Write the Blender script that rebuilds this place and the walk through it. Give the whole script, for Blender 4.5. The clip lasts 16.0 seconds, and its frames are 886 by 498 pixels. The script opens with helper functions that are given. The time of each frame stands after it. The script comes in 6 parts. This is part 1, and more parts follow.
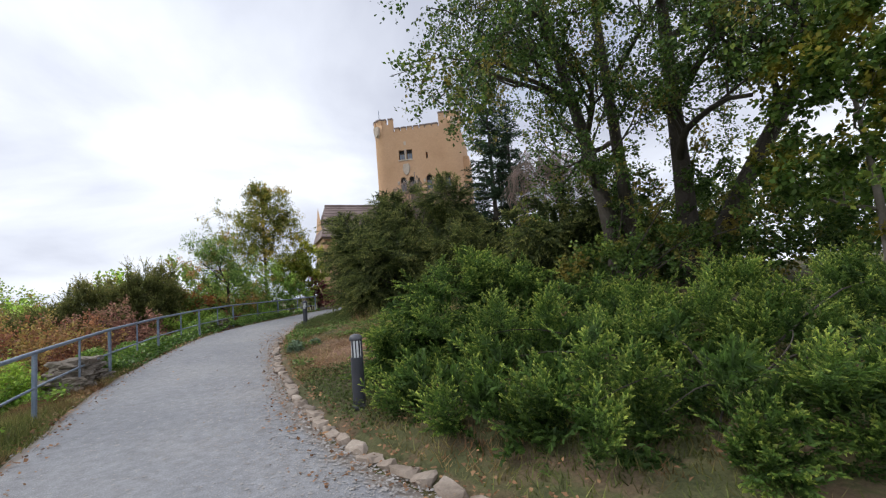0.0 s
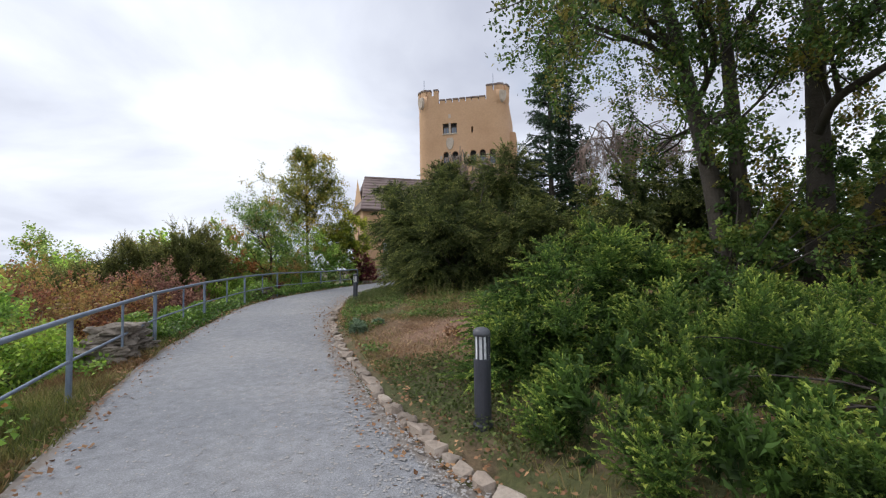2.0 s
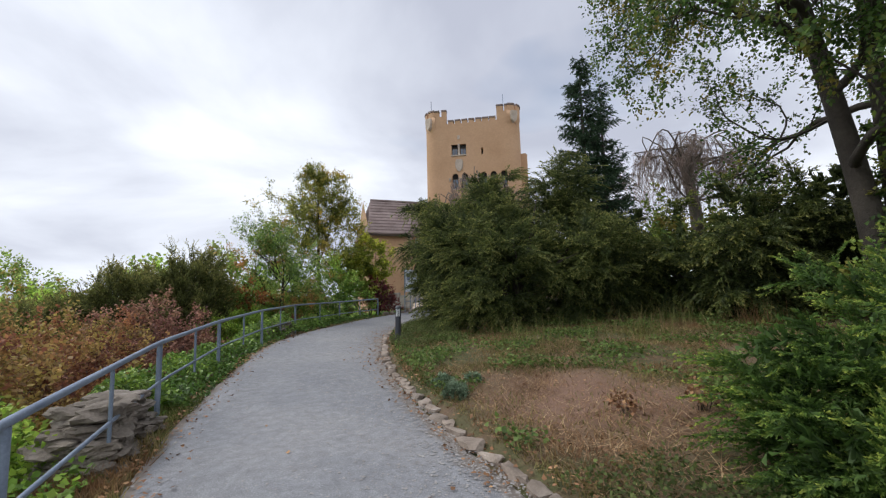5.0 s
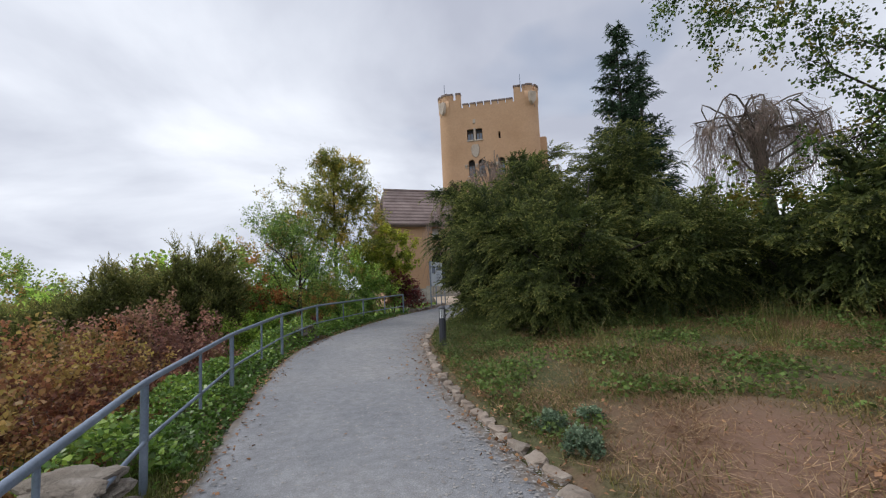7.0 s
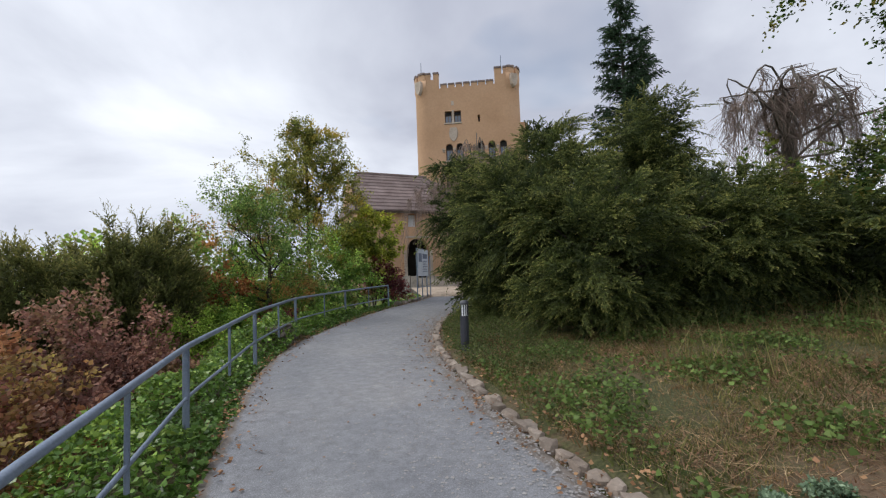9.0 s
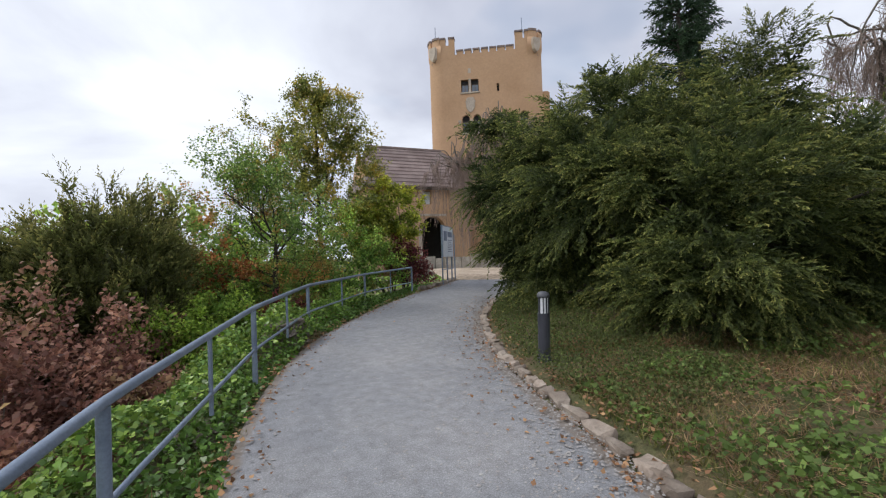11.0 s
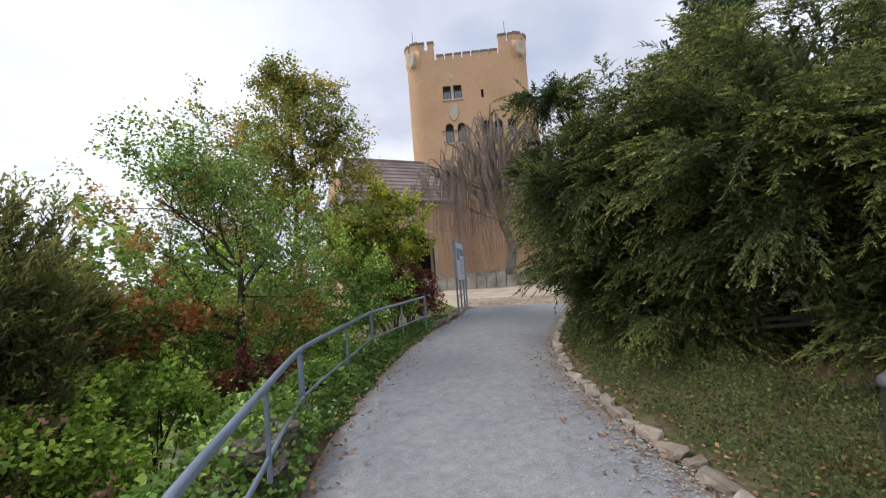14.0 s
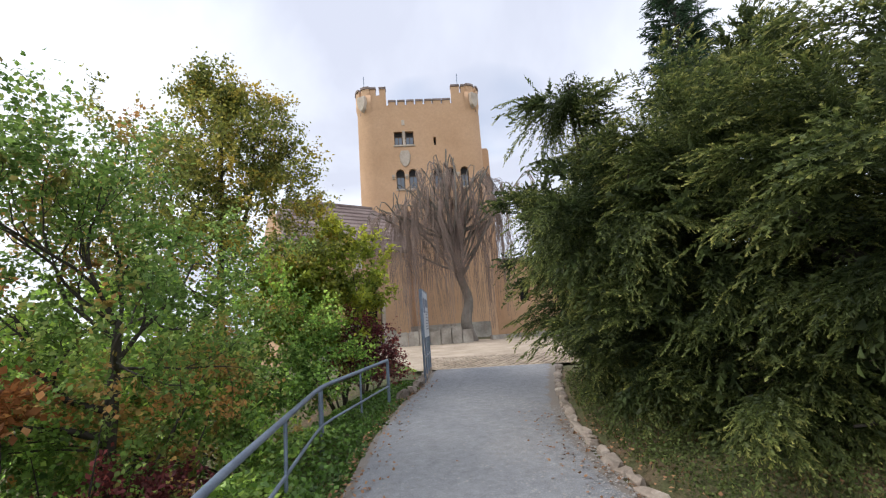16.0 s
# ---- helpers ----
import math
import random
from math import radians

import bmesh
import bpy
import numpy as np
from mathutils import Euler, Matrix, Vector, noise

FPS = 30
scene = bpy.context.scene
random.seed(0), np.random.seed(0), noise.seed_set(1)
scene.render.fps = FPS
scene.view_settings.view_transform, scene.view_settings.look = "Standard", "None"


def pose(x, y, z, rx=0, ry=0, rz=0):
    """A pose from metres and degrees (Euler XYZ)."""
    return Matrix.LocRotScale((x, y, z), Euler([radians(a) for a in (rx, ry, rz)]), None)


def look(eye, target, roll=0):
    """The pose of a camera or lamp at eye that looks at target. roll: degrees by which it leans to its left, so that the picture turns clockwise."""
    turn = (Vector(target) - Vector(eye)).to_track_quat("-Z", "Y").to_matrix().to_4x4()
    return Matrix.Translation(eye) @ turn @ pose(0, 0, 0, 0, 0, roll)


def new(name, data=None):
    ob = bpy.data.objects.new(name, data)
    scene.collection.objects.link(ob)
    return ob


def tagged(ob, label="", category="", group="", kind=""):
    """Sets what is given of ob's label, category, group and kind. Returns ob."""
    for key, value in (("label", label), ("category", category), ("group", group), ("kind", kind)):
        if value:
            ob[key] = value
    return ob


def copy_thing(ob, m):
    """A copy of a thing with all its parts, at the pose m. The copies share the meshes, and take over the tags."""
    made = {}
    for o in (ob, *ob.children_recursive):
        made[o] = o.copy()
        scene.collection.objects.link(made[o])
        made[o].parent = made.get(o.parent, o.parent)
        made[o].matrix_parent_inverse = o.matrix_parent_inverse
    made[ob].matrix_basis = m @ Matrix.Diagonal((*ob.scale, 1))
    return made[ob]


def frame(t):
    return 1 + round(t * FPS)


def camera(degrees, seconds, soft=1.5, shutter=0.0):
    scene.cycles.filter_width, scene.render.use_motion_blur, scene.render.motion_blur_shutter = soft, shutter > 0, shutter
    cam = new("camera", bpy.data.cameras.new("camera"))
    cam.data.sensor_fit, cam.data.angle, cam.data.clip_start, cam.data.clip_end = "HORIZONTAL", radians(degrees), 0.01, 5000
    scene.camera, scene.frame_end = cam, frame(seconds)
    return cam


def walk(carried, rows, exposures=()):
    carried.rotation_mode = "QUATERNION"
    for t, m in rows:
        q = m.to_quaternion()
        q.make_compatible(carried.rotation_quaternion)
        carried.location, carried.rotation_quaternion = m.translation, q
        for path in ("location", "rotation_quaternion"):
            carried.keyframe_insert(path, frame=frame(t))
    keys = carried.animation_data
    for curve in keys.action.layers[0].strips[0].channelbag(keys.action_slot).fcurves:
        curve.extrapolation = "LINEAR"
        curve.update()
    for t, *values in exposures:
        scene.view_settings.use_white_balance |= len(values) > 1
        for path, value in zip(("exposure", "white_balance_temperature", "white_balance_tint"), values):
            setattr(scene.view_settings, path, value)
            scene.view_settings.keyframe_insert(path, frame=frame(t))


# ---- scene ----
cam = camera(90.7, 16.0, soft=1.2)
METRES, EYE, TILT, LEAN, TURN = 17.0, 1.62, 0.0, 0.0, -23.2
ROWS = [
    (0.0, 0.0, 0.0, 0.0, 0.42, 5.24, 4.56),
    (0.5, -0.0198, 0.019, -0.0012, 0.99, 4.6, 2.27),
    (1.0, -0.0371, 0.0393, 0.0001, 2.47, 3.35, 2.6),
    (1.5, -0.049, 0.0616, 0.0037, 3.55, 2.65, 2.78),
    (2.0, -0.0683, 0.0809, 0.0031, 3.8, 2.76, 0.9),
    (2.5, -0.087, 0.1011, 0.0062, 3.78, 3.12, 1.64),
    (3.0, -0.1018, 0.1229, 0.0092, 3.32, 4.66, 1.67),
    (3.5, -0.1259, 0.1443, 0.0102, 2.61, 5.83, 1.24),
    (4.0, -0.1456, 0.1668, 0.0102, 2.1, 6.31, 1.23),
    (6.5, -0.2309, 0.2876, 0.019, 4.09, 5.49, 1.86),
    (7.0, -0.2417, 0.3159, 0.0216, 3.77, 5.04, 2.57),
    (7.5, -0.2577, 0.343, 0.0203, 0.79, 4.57, 2.17),
    (8.0, -0.2771, 0.3705, 0.0232, -1.57, 4.38, 2.16),
    (8.5, -0.29, 0.4002, 0.0252, -1.24, 4.03, 2.85),
    (9.0, -0.3085, 0.4328, 0.0231, -1.08, 3.61, 2.14),
    (11.5, -0.3642, 0.5875, 0.0287, -0.05, 0.91, 1.96),
    (12.0, -0.3775, 0.6205, 0.0329, 0.1, 1.08, 1.83),
    (12.5, -0.385, 0.6532, 0.0353, -0.05, 1.69, 2.3),
    (13.0, -0.4009, 0.684, 0.0334, -1.11, 2.34, 1.86),
    (13.5, -0.4137, 0.7141, 0.0359, -2.9, 2.9, 2.31),
    (14.0, -0.4224, 0.7446, 0.0387, -4.05, 3.31, 4.36),
    (14.5, -0.4334, 0.7749, 0.0376, -4.83, 3.63, 3.8),
    (15.0, -0.4387, 0.8084, 0.0384, -6.26, 3.5, 4.16),
    (15.5, -0.4408, 0.8408, 0.0421, -7.35, 5.4, 4.1),
    (16.0, -0.4467, 0.8699, 0.0442, -11.95, 9.63, 4.2),
]
walk(cam, [(t, pose(0, 0, EYE, TILT, LEAN, TURN) @ pose(METRES * x, METRES * y, METRES * z, 90 + pitch, roll, yaw)) for t, x, y, z, yaw, pitch, roll in ROWS], exposures=[(0.0, 0.34), (3.5, 0.32), (7.0, 0.1), (9.0, 0.14), (12.5, 0.42), (15.0, 0.68), (15.5, 0.78), (16.0, 0.68)])

# ---- world, sun, exposure ----
world = bpy.data.worlds.new("sky")
scene.world = world
world.use_nodes = True


def build_sky():
    nt = world.node_tree
    nt.nodes.clear()
    N, L = nt.nodes.new, nt.links.new
    out, bg = N("ShaderNodeOutputWorld"), N("ShaderNodeBackground")
    sky = N("ShaderNodeTexSky")
    sky.sky_type, sky.sun_disc = "NISHITA", False
    sky.sun_elevation, sky.sun_rotation = radians(48), radians(-60)
    sky.air_density, sky.dust_density = 1.2, 1.5
    tc = N("ShaderNodeTexCoord")
    sep = N("ShaderNodeSeparateXYZ")
    L(tc.outputs["Generated"], sep.inputs[0])
    up = N("ShaderNodeMath")
    up.operation = "ADD"
    up.inputs[1].default_value = 0.28
    ab = N("ShaderNodeMath")
    ab.operation = "ABSOLUTE"
    L(sep.outputs["Z"], ab.inputs[0])
    L(ab.outputs[0], up.inputs[0])
    dv = N("ShaderNodeVectorMath")
    dv.operation = "DIVIDE"
    cmb = N("ShaderNodeCombineXYZ")
    for i in range(3):
        L(up.outputs[0], cmb.inputs[i])
    L(tc.outputs["Generated"], dv.inputs[0])
    L(cmb.outputs[0], dv.inputs[1])
    mp = N("ShaderNodeMapping")
    mp.inputs["Location"].default_value = (2.6, 0.35, 0.0)
    mp.inputs["Scale"].default_value = (0.62, 0.62, 0.62)
    L(dv.outputs[0], mp.inputs["Vector"])
    n1, n2 = N("ShaderNodeTexNoise"), N("ShaderNodeTexNoise")
    n1.inputs["Scale"].default_value, n1.inputs["Detail"].default_value, n1.inputs["Roughness"].default_value = 1.5, 7, 0.5
    n1.inputs["Distortion"].default_value = 0.35
    n2.inputs["Scale"].default_value, n2.inputs["Detail"].default_value = 0.9, 4
    L(mp.outputs[0], n1.inputs["Vector"])
    mp2 = N("ShaderNodeMapping")
    mp2.inputs["Location"].default_value = (5.3, 1.7, 2.0)
    L(dv.outputs[0], mp2.inputs["Vector"])
    L(mp2.outputs[0], n2.inputs["Vector"])
    ramp = N("ShaderNodeValToRGB")
    e = ramp.color_ramp.elements
    e[0].position, e[0].color = 0.28, (0.48, 0.51, 0.61, 1)
    e[1].position, e[1].color = 0.62, (1.0, 1.04, 1.12, 1)
    m = e.new(0.46)
    m.color = (0.735, 0.775, 0.87, 1)
    L(n1.outputs["Fac"], ramp.inputs["Fac"])
    gaps = N("ShaderNodeMapRange")
    gaps.inputs["From Min"].default_value, gaps.inputs["From Max"].default_value = 0.70, 0.86
    L(n2.outputs["Fac"], gaps.inputs["Value"])
    dim = N("ShaderNodeMixRGB")
    dim.blend_type = "MULTIPLY"
    dim.inputs["Fac"].default_value = 1
    dim.inputs["Color2"].default_value = (SKY, SKY, SKY, 1)
    L(sky.outputs[0], dim.inputs["Color1"])
    mix = N("ShaderNodeMixRGB")
    L(gaps.outputs[0], mix.inputs["Fac"])
    L(ramp.outputs[0], mix.inputs["Color1"])
    L(dim.outputs[0], mix.inputs["Color2"])
    L(mix.outputs[0], bg.inputs["Color"])
    bg.inputs["Strength"].default_value = CLOUD
    L(bg.outputs[0], out.inputs[0])


SKY, CLOUD = 0.12, 0.98
build_sky()
sun = new("sun", bpy.data.lights.new("sun", "SUN"))
sun.data.energy, sun.data.angle, sun.data.color = 1.2, radians(16), (1.0, 0.97, 0.93)
sun.matrix_world = look((-30 * math.sin(radians(60)), 30 * math.cos(radians(60)), 33), (0, 0, 0))

# ---- materials ----


def mat_nodes(name):
    m = bpy.data.materials.new(name)
    m.use_nodes = True
    nt = m.node_tree
    return m, nt, nt.nodes["Principled BSDF"]


def ramp_of(nt, stops, interp="LINEAR"):
    r = nt.nodes.new("ShaderNodeValToRGB")
    r.color_ramp.interpolation = interp
    el = r.color_ramp.elements
    el[0].position, el[0].color = stops[0][0], (*stops[0][1], 1)
    el[1].position, el[1].color = stops[-1][0], (*stops[-1][1], 1)
    for p, c in stops[1:-1]:
        k = el.new(p)
        k.color = (*c, 1)
    return r


def noise_of(nt, scale, detail=5, rough=0.55, vec=None, distort=0.0):
    n = nt.nodes.new("ShaderNodeTexNoise")
    n.inputs["Scale"].default_value, n.inputs["Detail"].default_value = scale, detail
    n.inputs["Roughness"].default_value, n.inputs["Distortion"].default_value = rough, distort
    if vec is not None:
        nt.links.new(vec, n.inputs["Vector"])
    return n


def obj_coord(nt):
    return nt.nodes.new("ShaderNodeTexCoord").outputs["Object"]


def world_coord(nt):
    return nt.nodes.new("ShaderNodeNewGeometry").outputs["Position"]


def mixed(nt, fac, a, b, mode="MIX"):
    m = nt.nodes.new("ShaderNodeMixRGB")
    m.blend_type = mode
    for sock, v in (("Fac", fac), ("Color1", a), ("Color2", b)):
        if isinstance(v, (int, float)):
            m.inputs[sock].default_value = v
        elif isinstance(v, tuple):
            m.inputs[sock].default_value = (*v, 1)
        else:
            nt.links.new(v, m.inputs[sock])
    return m.outputs[0]


def bump_of(nt, bsdf, height, strength=0.3, dist=0.02):
    b = nt.nodes.new("ShaderNodeBump")
    b.inputs["Strength"].default_value, b.inputs["Distance"].default_value = strength, dist
    nt.links.new(height, b.inputs["Height"])
    nt.links.new(b.outputs[0], bsdf.inputs["Normal"])


def mat_surface(name, stops, scale, rough=0.85, fine=40, bump=0.3, dist=0.02, metal=0.0, fine_mix=0.35, space=world_coord, rnd=0.0):
    """Two scales of variation, colour by the large one, relief by the fine one."""
    m, nt, b = mat_nodes(name)
    v = space(nt)
    n1, n2 = noise_of(nt, scale, 6, 0.6, v), noise_of(nt, fine, 5, 0.65, v)
    col = ramp_of(nt, stops)
    nt.links.new(n1.outputs["Fac"], col.inputs["Fac"])
    fr = ramp_of(nt, [(0.3, (0.55, 0.55, 0.55)), (0.7, (1.35, 1.35, 1.35))])
    nt.links.new(n2.outputs["Fac"], fr.inputs["Fac"])
    c = mixed(nt, fine_mix, col.outputs[0], fr.outputs[0], "MULTIPLY")
    if rnd:
        oi = nt.nodes.new("ShaderNodeObjectInfo")
        rr = ramp_of(nt, [(0.0, (1 - rnd,) * 3), (1.0, (1 + rnd,) * 3)])
        nt.links.new(oi.outputs["Random"], rr.inputs["Fac"])
        c = mixed(nt, 1.0, c, rr.outputs[0], "MULTIPLY")
    nt.links.new(c, b.inputs["Base Color"])
    b.inputs["Roughness"].default_value, b.inputs["Metallic"].default_value = rough, metal
    bump_of(nt, b, n2.outputs["Fac"], bump, dist)
    return m


def mat_leaf(name, stops, through_col=0.42, rough=0.55, patch=None, patch_amount=0.5, patch_scale=0.9):
    """Leaves and needles: colour along the tint value (dark to pale; fronds take painted shade and fresh tips from it),
    a random shift per leaf, patches of another colour.
    """
    m, nt, b = mat_nodes(name)
    at = nt.nodes.new("ShaderNodeAttribute")
    at.attribute_name = "tint"
    col = ramp_of(nt, stops)
    nt.links.new(at.outputs["Fac"], col.inputs["Fac"])
    c = col.outputs[0]
    pos = world_coord(nt)
    big = noise_of(nt, patch_scale, 4, 0.6, pos)
    if patch:
        pr = ramp_of(nt, [(0.62 - 0.25 * patch_amount, (0, 0, 0)), (0.70 - 0.2 * patch_amount, (1, 1, 1))])
        nt.links.new(big.outputs["Fac"], pr.inputs["Fac"])
        c = mixed(nt, pr.outputs[0], c, patch)
    geo = nt.nodes.new("ShaderNodeNewGeometry")
    vr = ramp_of(nt, [(0.0, (0.6, 0.6, 0.6)), (1.0, (1.4, 1.4, 1.4))])
    nt.links.new(geo.outputs["Random Per Island"], vr.inputs["Fac"])
    c = mixed(nt, 1.0, c, vr.outputs[0], "MULTIPLY")
    mid = noise_of(nt, 2.2, 3, 0.5, pos)
    mr = ramp_of(nt, [(0.3, (0.75, 0.75, 0.75)), (0.7, (1.25, 1.25, 1.25))])
    nt.links.new(mid.outputs["Fac"], mr.inputs["Fac"])
    c = mixed(nt, 1.0, c, mr.outputs[0], "MULTIPLY")
    nt.links.new(c, b.inputs["Base Color"])
    b.inputs["Roughness"].default_value = rough
    b.inputs["Specular IOR Level"].default_value = 0.3
    tr = nt.nodes.new("ShaderNodeBsdfTranslucent")
    nt.links.new(c, tr.inputs["Color"])
    mx = nt.nodes.new("ShaderNodeMixShader")
    mx.inputs[0].default_value = through_col
    nt.links.new(b.outputs[0], mx.inputs[1])
    nt.links.new(tr.outputs[0], mx.inputs[2])
    nt.links.new(mx.outputs[0], nt.nodes["Material Output"].inputs["Surface"])
    return m


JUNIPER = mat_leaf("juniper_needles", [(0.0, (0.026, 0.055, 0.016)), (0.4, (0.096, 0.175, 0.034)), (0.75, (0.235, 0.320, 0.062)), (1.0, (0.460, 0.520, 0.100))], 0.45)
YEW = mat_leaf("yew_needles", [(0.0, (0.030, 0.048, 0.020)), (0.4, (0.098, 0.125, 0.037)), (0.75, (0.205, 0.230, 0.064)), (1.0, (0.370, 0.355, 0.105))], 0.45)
YEW_OLD = mat_leaf("dark_yew_needles", [(0.0, (0.036, 0.044, 0.017)), (0.5, (0.130, 0.147, 0.044)), (1.0, (0.315, 0.283, 0.086))])
CONIFER = mat_leaf("conifer_needles", [(0.0, (0.018, 0.039, 0.021)), (0.6, (0.051, 0.093, 0.045)), (1.0, (0.112, 0.173, 0.075))])
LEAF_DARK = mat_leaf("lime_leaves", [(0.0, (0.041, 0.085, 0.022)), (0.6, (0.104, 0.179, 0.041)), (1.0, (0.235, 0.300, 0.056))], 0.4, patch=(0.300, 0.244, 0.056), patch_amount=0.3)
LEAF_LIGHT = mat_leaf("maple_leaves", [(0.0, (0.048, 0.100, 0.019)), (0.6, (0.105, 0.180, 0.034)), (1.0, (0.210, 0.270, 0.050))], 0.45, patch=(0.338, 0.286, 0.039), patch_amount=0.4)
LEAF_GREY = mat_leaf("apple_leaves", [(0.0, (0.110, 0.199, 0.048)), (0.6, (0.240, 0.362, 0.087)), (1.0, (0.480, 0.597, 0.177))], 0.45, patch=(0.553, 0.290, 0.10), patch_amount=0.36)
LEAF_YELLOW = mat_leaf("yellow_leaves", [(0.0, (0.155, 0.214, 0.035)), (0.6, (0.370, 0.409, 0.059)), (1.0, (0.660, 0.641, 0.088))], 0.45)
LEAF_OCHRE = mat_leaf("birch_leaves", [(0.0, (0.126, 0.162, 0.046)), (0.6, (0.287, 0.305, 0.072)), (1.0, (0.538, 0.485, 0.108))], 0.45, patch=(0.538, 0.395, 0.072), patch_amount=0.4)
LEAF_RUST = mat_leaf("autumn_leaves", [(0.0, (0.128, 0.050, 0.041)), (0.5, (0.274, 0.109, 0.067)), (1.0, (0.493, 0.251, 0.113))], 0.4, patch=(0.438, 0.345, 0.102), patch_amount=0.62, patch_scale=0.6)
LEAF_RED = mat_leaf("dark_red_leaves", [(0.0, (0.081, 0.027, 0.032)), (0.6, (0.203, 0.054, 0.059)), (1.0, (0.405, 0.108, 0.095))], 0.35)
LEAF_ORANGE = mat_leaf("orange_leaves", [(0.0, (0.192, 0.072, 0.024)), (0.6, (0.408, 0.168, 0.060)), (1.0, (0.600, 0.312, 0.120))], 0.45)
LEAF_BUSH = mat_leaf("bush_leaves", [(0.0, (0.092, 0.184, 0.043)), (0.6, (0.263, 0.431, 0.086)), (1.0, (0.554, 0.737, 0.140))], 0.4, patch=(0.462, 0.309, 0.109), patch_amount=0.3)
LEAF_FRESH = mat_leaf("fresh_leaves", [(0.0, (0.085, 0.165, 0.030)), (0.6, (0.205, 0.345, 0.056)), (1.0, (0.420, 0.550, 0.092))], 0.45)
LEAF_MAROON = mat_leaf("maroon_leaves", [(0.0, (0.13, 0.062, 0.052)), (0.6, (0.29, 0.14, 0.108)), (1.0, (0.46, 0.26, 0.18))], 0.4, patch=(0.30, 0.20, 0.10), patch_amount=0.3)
STRAW = mat_leaf("dry_straw", [(0.0, (0.17, 0.09, 0.054)), (0.5, (0.33, 0.20, 0.115)), (1.0, (0.54, 0.40, 0.23))], 0.2, rough=0.8)
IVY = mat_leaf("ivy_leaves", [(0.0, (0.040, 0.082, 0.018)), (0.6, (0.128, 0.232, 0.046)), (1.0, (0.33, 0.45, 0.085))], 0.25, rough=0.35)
GRASS = mat_leaf("grass_blades", [(0.0, (0.075, 0.100, 0.025)), (0.5, (0.150, 0.175, 0.044)), (1.0, (0.325, 0.263, 0.112))], 0.3, patch=(0.250, 0.138, 0.069), patch_amount=0.45, patch_scale=0.7)
COVER = mat_leaf("ground_cover_leaves", [(0.0, (0.050, 0.070, 0.022)), (0.6, (0.112, 0.145, 0.042)), (1.0, (0.205, 0.24, 0.075))], 0.3, rough=0.7)
WEED = mat_leaf("weed_leaves", [(0.0, (0.07, 0.11, 0.03)), (0.6, (0.16, 0.24, 0.06)), (1.0, (0.30, 0.38, 0.11))], 0.35)
SILVER = mat_leaf("herb_leaves", [(0.0, (0.09, 0.14, 0.08)), (0.6, (0.19, 0.275, 0.17)), (1.0, (0.30, 0.38, 0.25))], 0.25, rough=0.7)
LITTER = mat_leaf("fallen_leaves", [(0.0, (0.156, 0.078, 0.039)), (0.5, (0.312, 0.169, 0.091)), (1.0, (0.494, 0.325, 0.156))], 0.1, rough=0.8)
TWIG = mat_surface("weeping_twigs", [(0.3, (0.13, 0.095, 0.082)), (0.7, (0.36, 0.265, 0.22))], 0.9, 0.85, 30, 0.2)
BARK = mat_surface("bark", [(0.3, (0.030, 0.024, 0.020)), (0.7, (0.085, 0.072, 0.058))], 1.5, 0.9, 18, 0.8, 0.03)
BARK_GREY = mat_surface("grey_bark", [(0.3, (0.10, 0.085, 0.07)), (0.7, (0.26, 0.23, 0.20))], 1.5, 0.9, 25, 0.5, 0.02)
STEEL = mat_surface("galvanised_steel", [(0.3, (0.15, 0.19, 0.26)), (0.7, (0.24, 0.29, 0.37))], 2.5, 0.45, 60, 0.12, 0.004, metal=0.35)
KERB = mat_surface("kerb_stone", [(0.25, (0.165, 0.128, 0.10)), (0.5, (0.285, 0.232, 0.19)), (0.75, (0.43, 0.375, 0.32))], 3.0, 0.9, 35, 0.6, 0.02, rnd=0.25)
ROCK = mat_surface("weathered_rock", [(0.25, (0.09, 0.075, 0.06)), (0.5, (0.22, 0.185, 0.15)), (0.8, (0.38, 0.34, 0.30))], 2.6, 0.92, 22, 0.9, 0.04, rnd=0.2)
GRIT = mat_surface("gravel_chips", [(0.25, (0.24, 0.225, 0.22)), (0.75, (0.43, 0.41, 0.395))], 9.0, 0.9, 60, 0.3)
LIMEWASH = mat_surface("ochre_render", [(0.2, (0.460, 0.281, 0.160)), (0.5, (0.540, 0.339, 0.204)), (0.8, (0.590, 0.383, 0.242))], 0.35, 0.9, 6, 0.25, 0.01, fine_mix=0.18)
SANDSTONE = mat_surface("pale_sandstone", [(0.3, (0.38, 0.31, 0.25)), (0.7, (0.58, 0.50, 0.42))], 1.2, 0.9, 14, 0.35)
COPING = mat_surface("coping_slabs", [(0.3, (0.16, 0.12, 0.11)), (0.7, (0.30, 0.24, 0.22))], 1.5, 0.85, 12, 0.3)
ROOF = mat_surface("roof_tiles", [(0.3, (0.158, 0.112, 0.105)), (0.7, (0.277, 0.217, 0.203))], 0.8, 0.85, 9, 0.3, rnd=0.12)
OLD_WALL = mat_surface("old_stone_wall", [(0.3, (0.195, 0.169, 0.143)), (0.7, (0.468, 0.429, 0.377))], 1.3, 0.92, 10, 0.7, 0.03)
COBBLE = mat_surface("cobbles", [(0.3, (0.271, 0.213, 0.156)), (0.7, (0.451, 0.369, 0.287))], 1.2, 0.9, 20, 0.5, rnd=0.18)
DARK_PAINT = mat_surface("anthracite_paint", [(0.3, (0.028, 0.030, 0.040)), (0.7, (0.05, 0.052, 0.066))], 3.0, 0.42, 70, 0.06, 0.003)
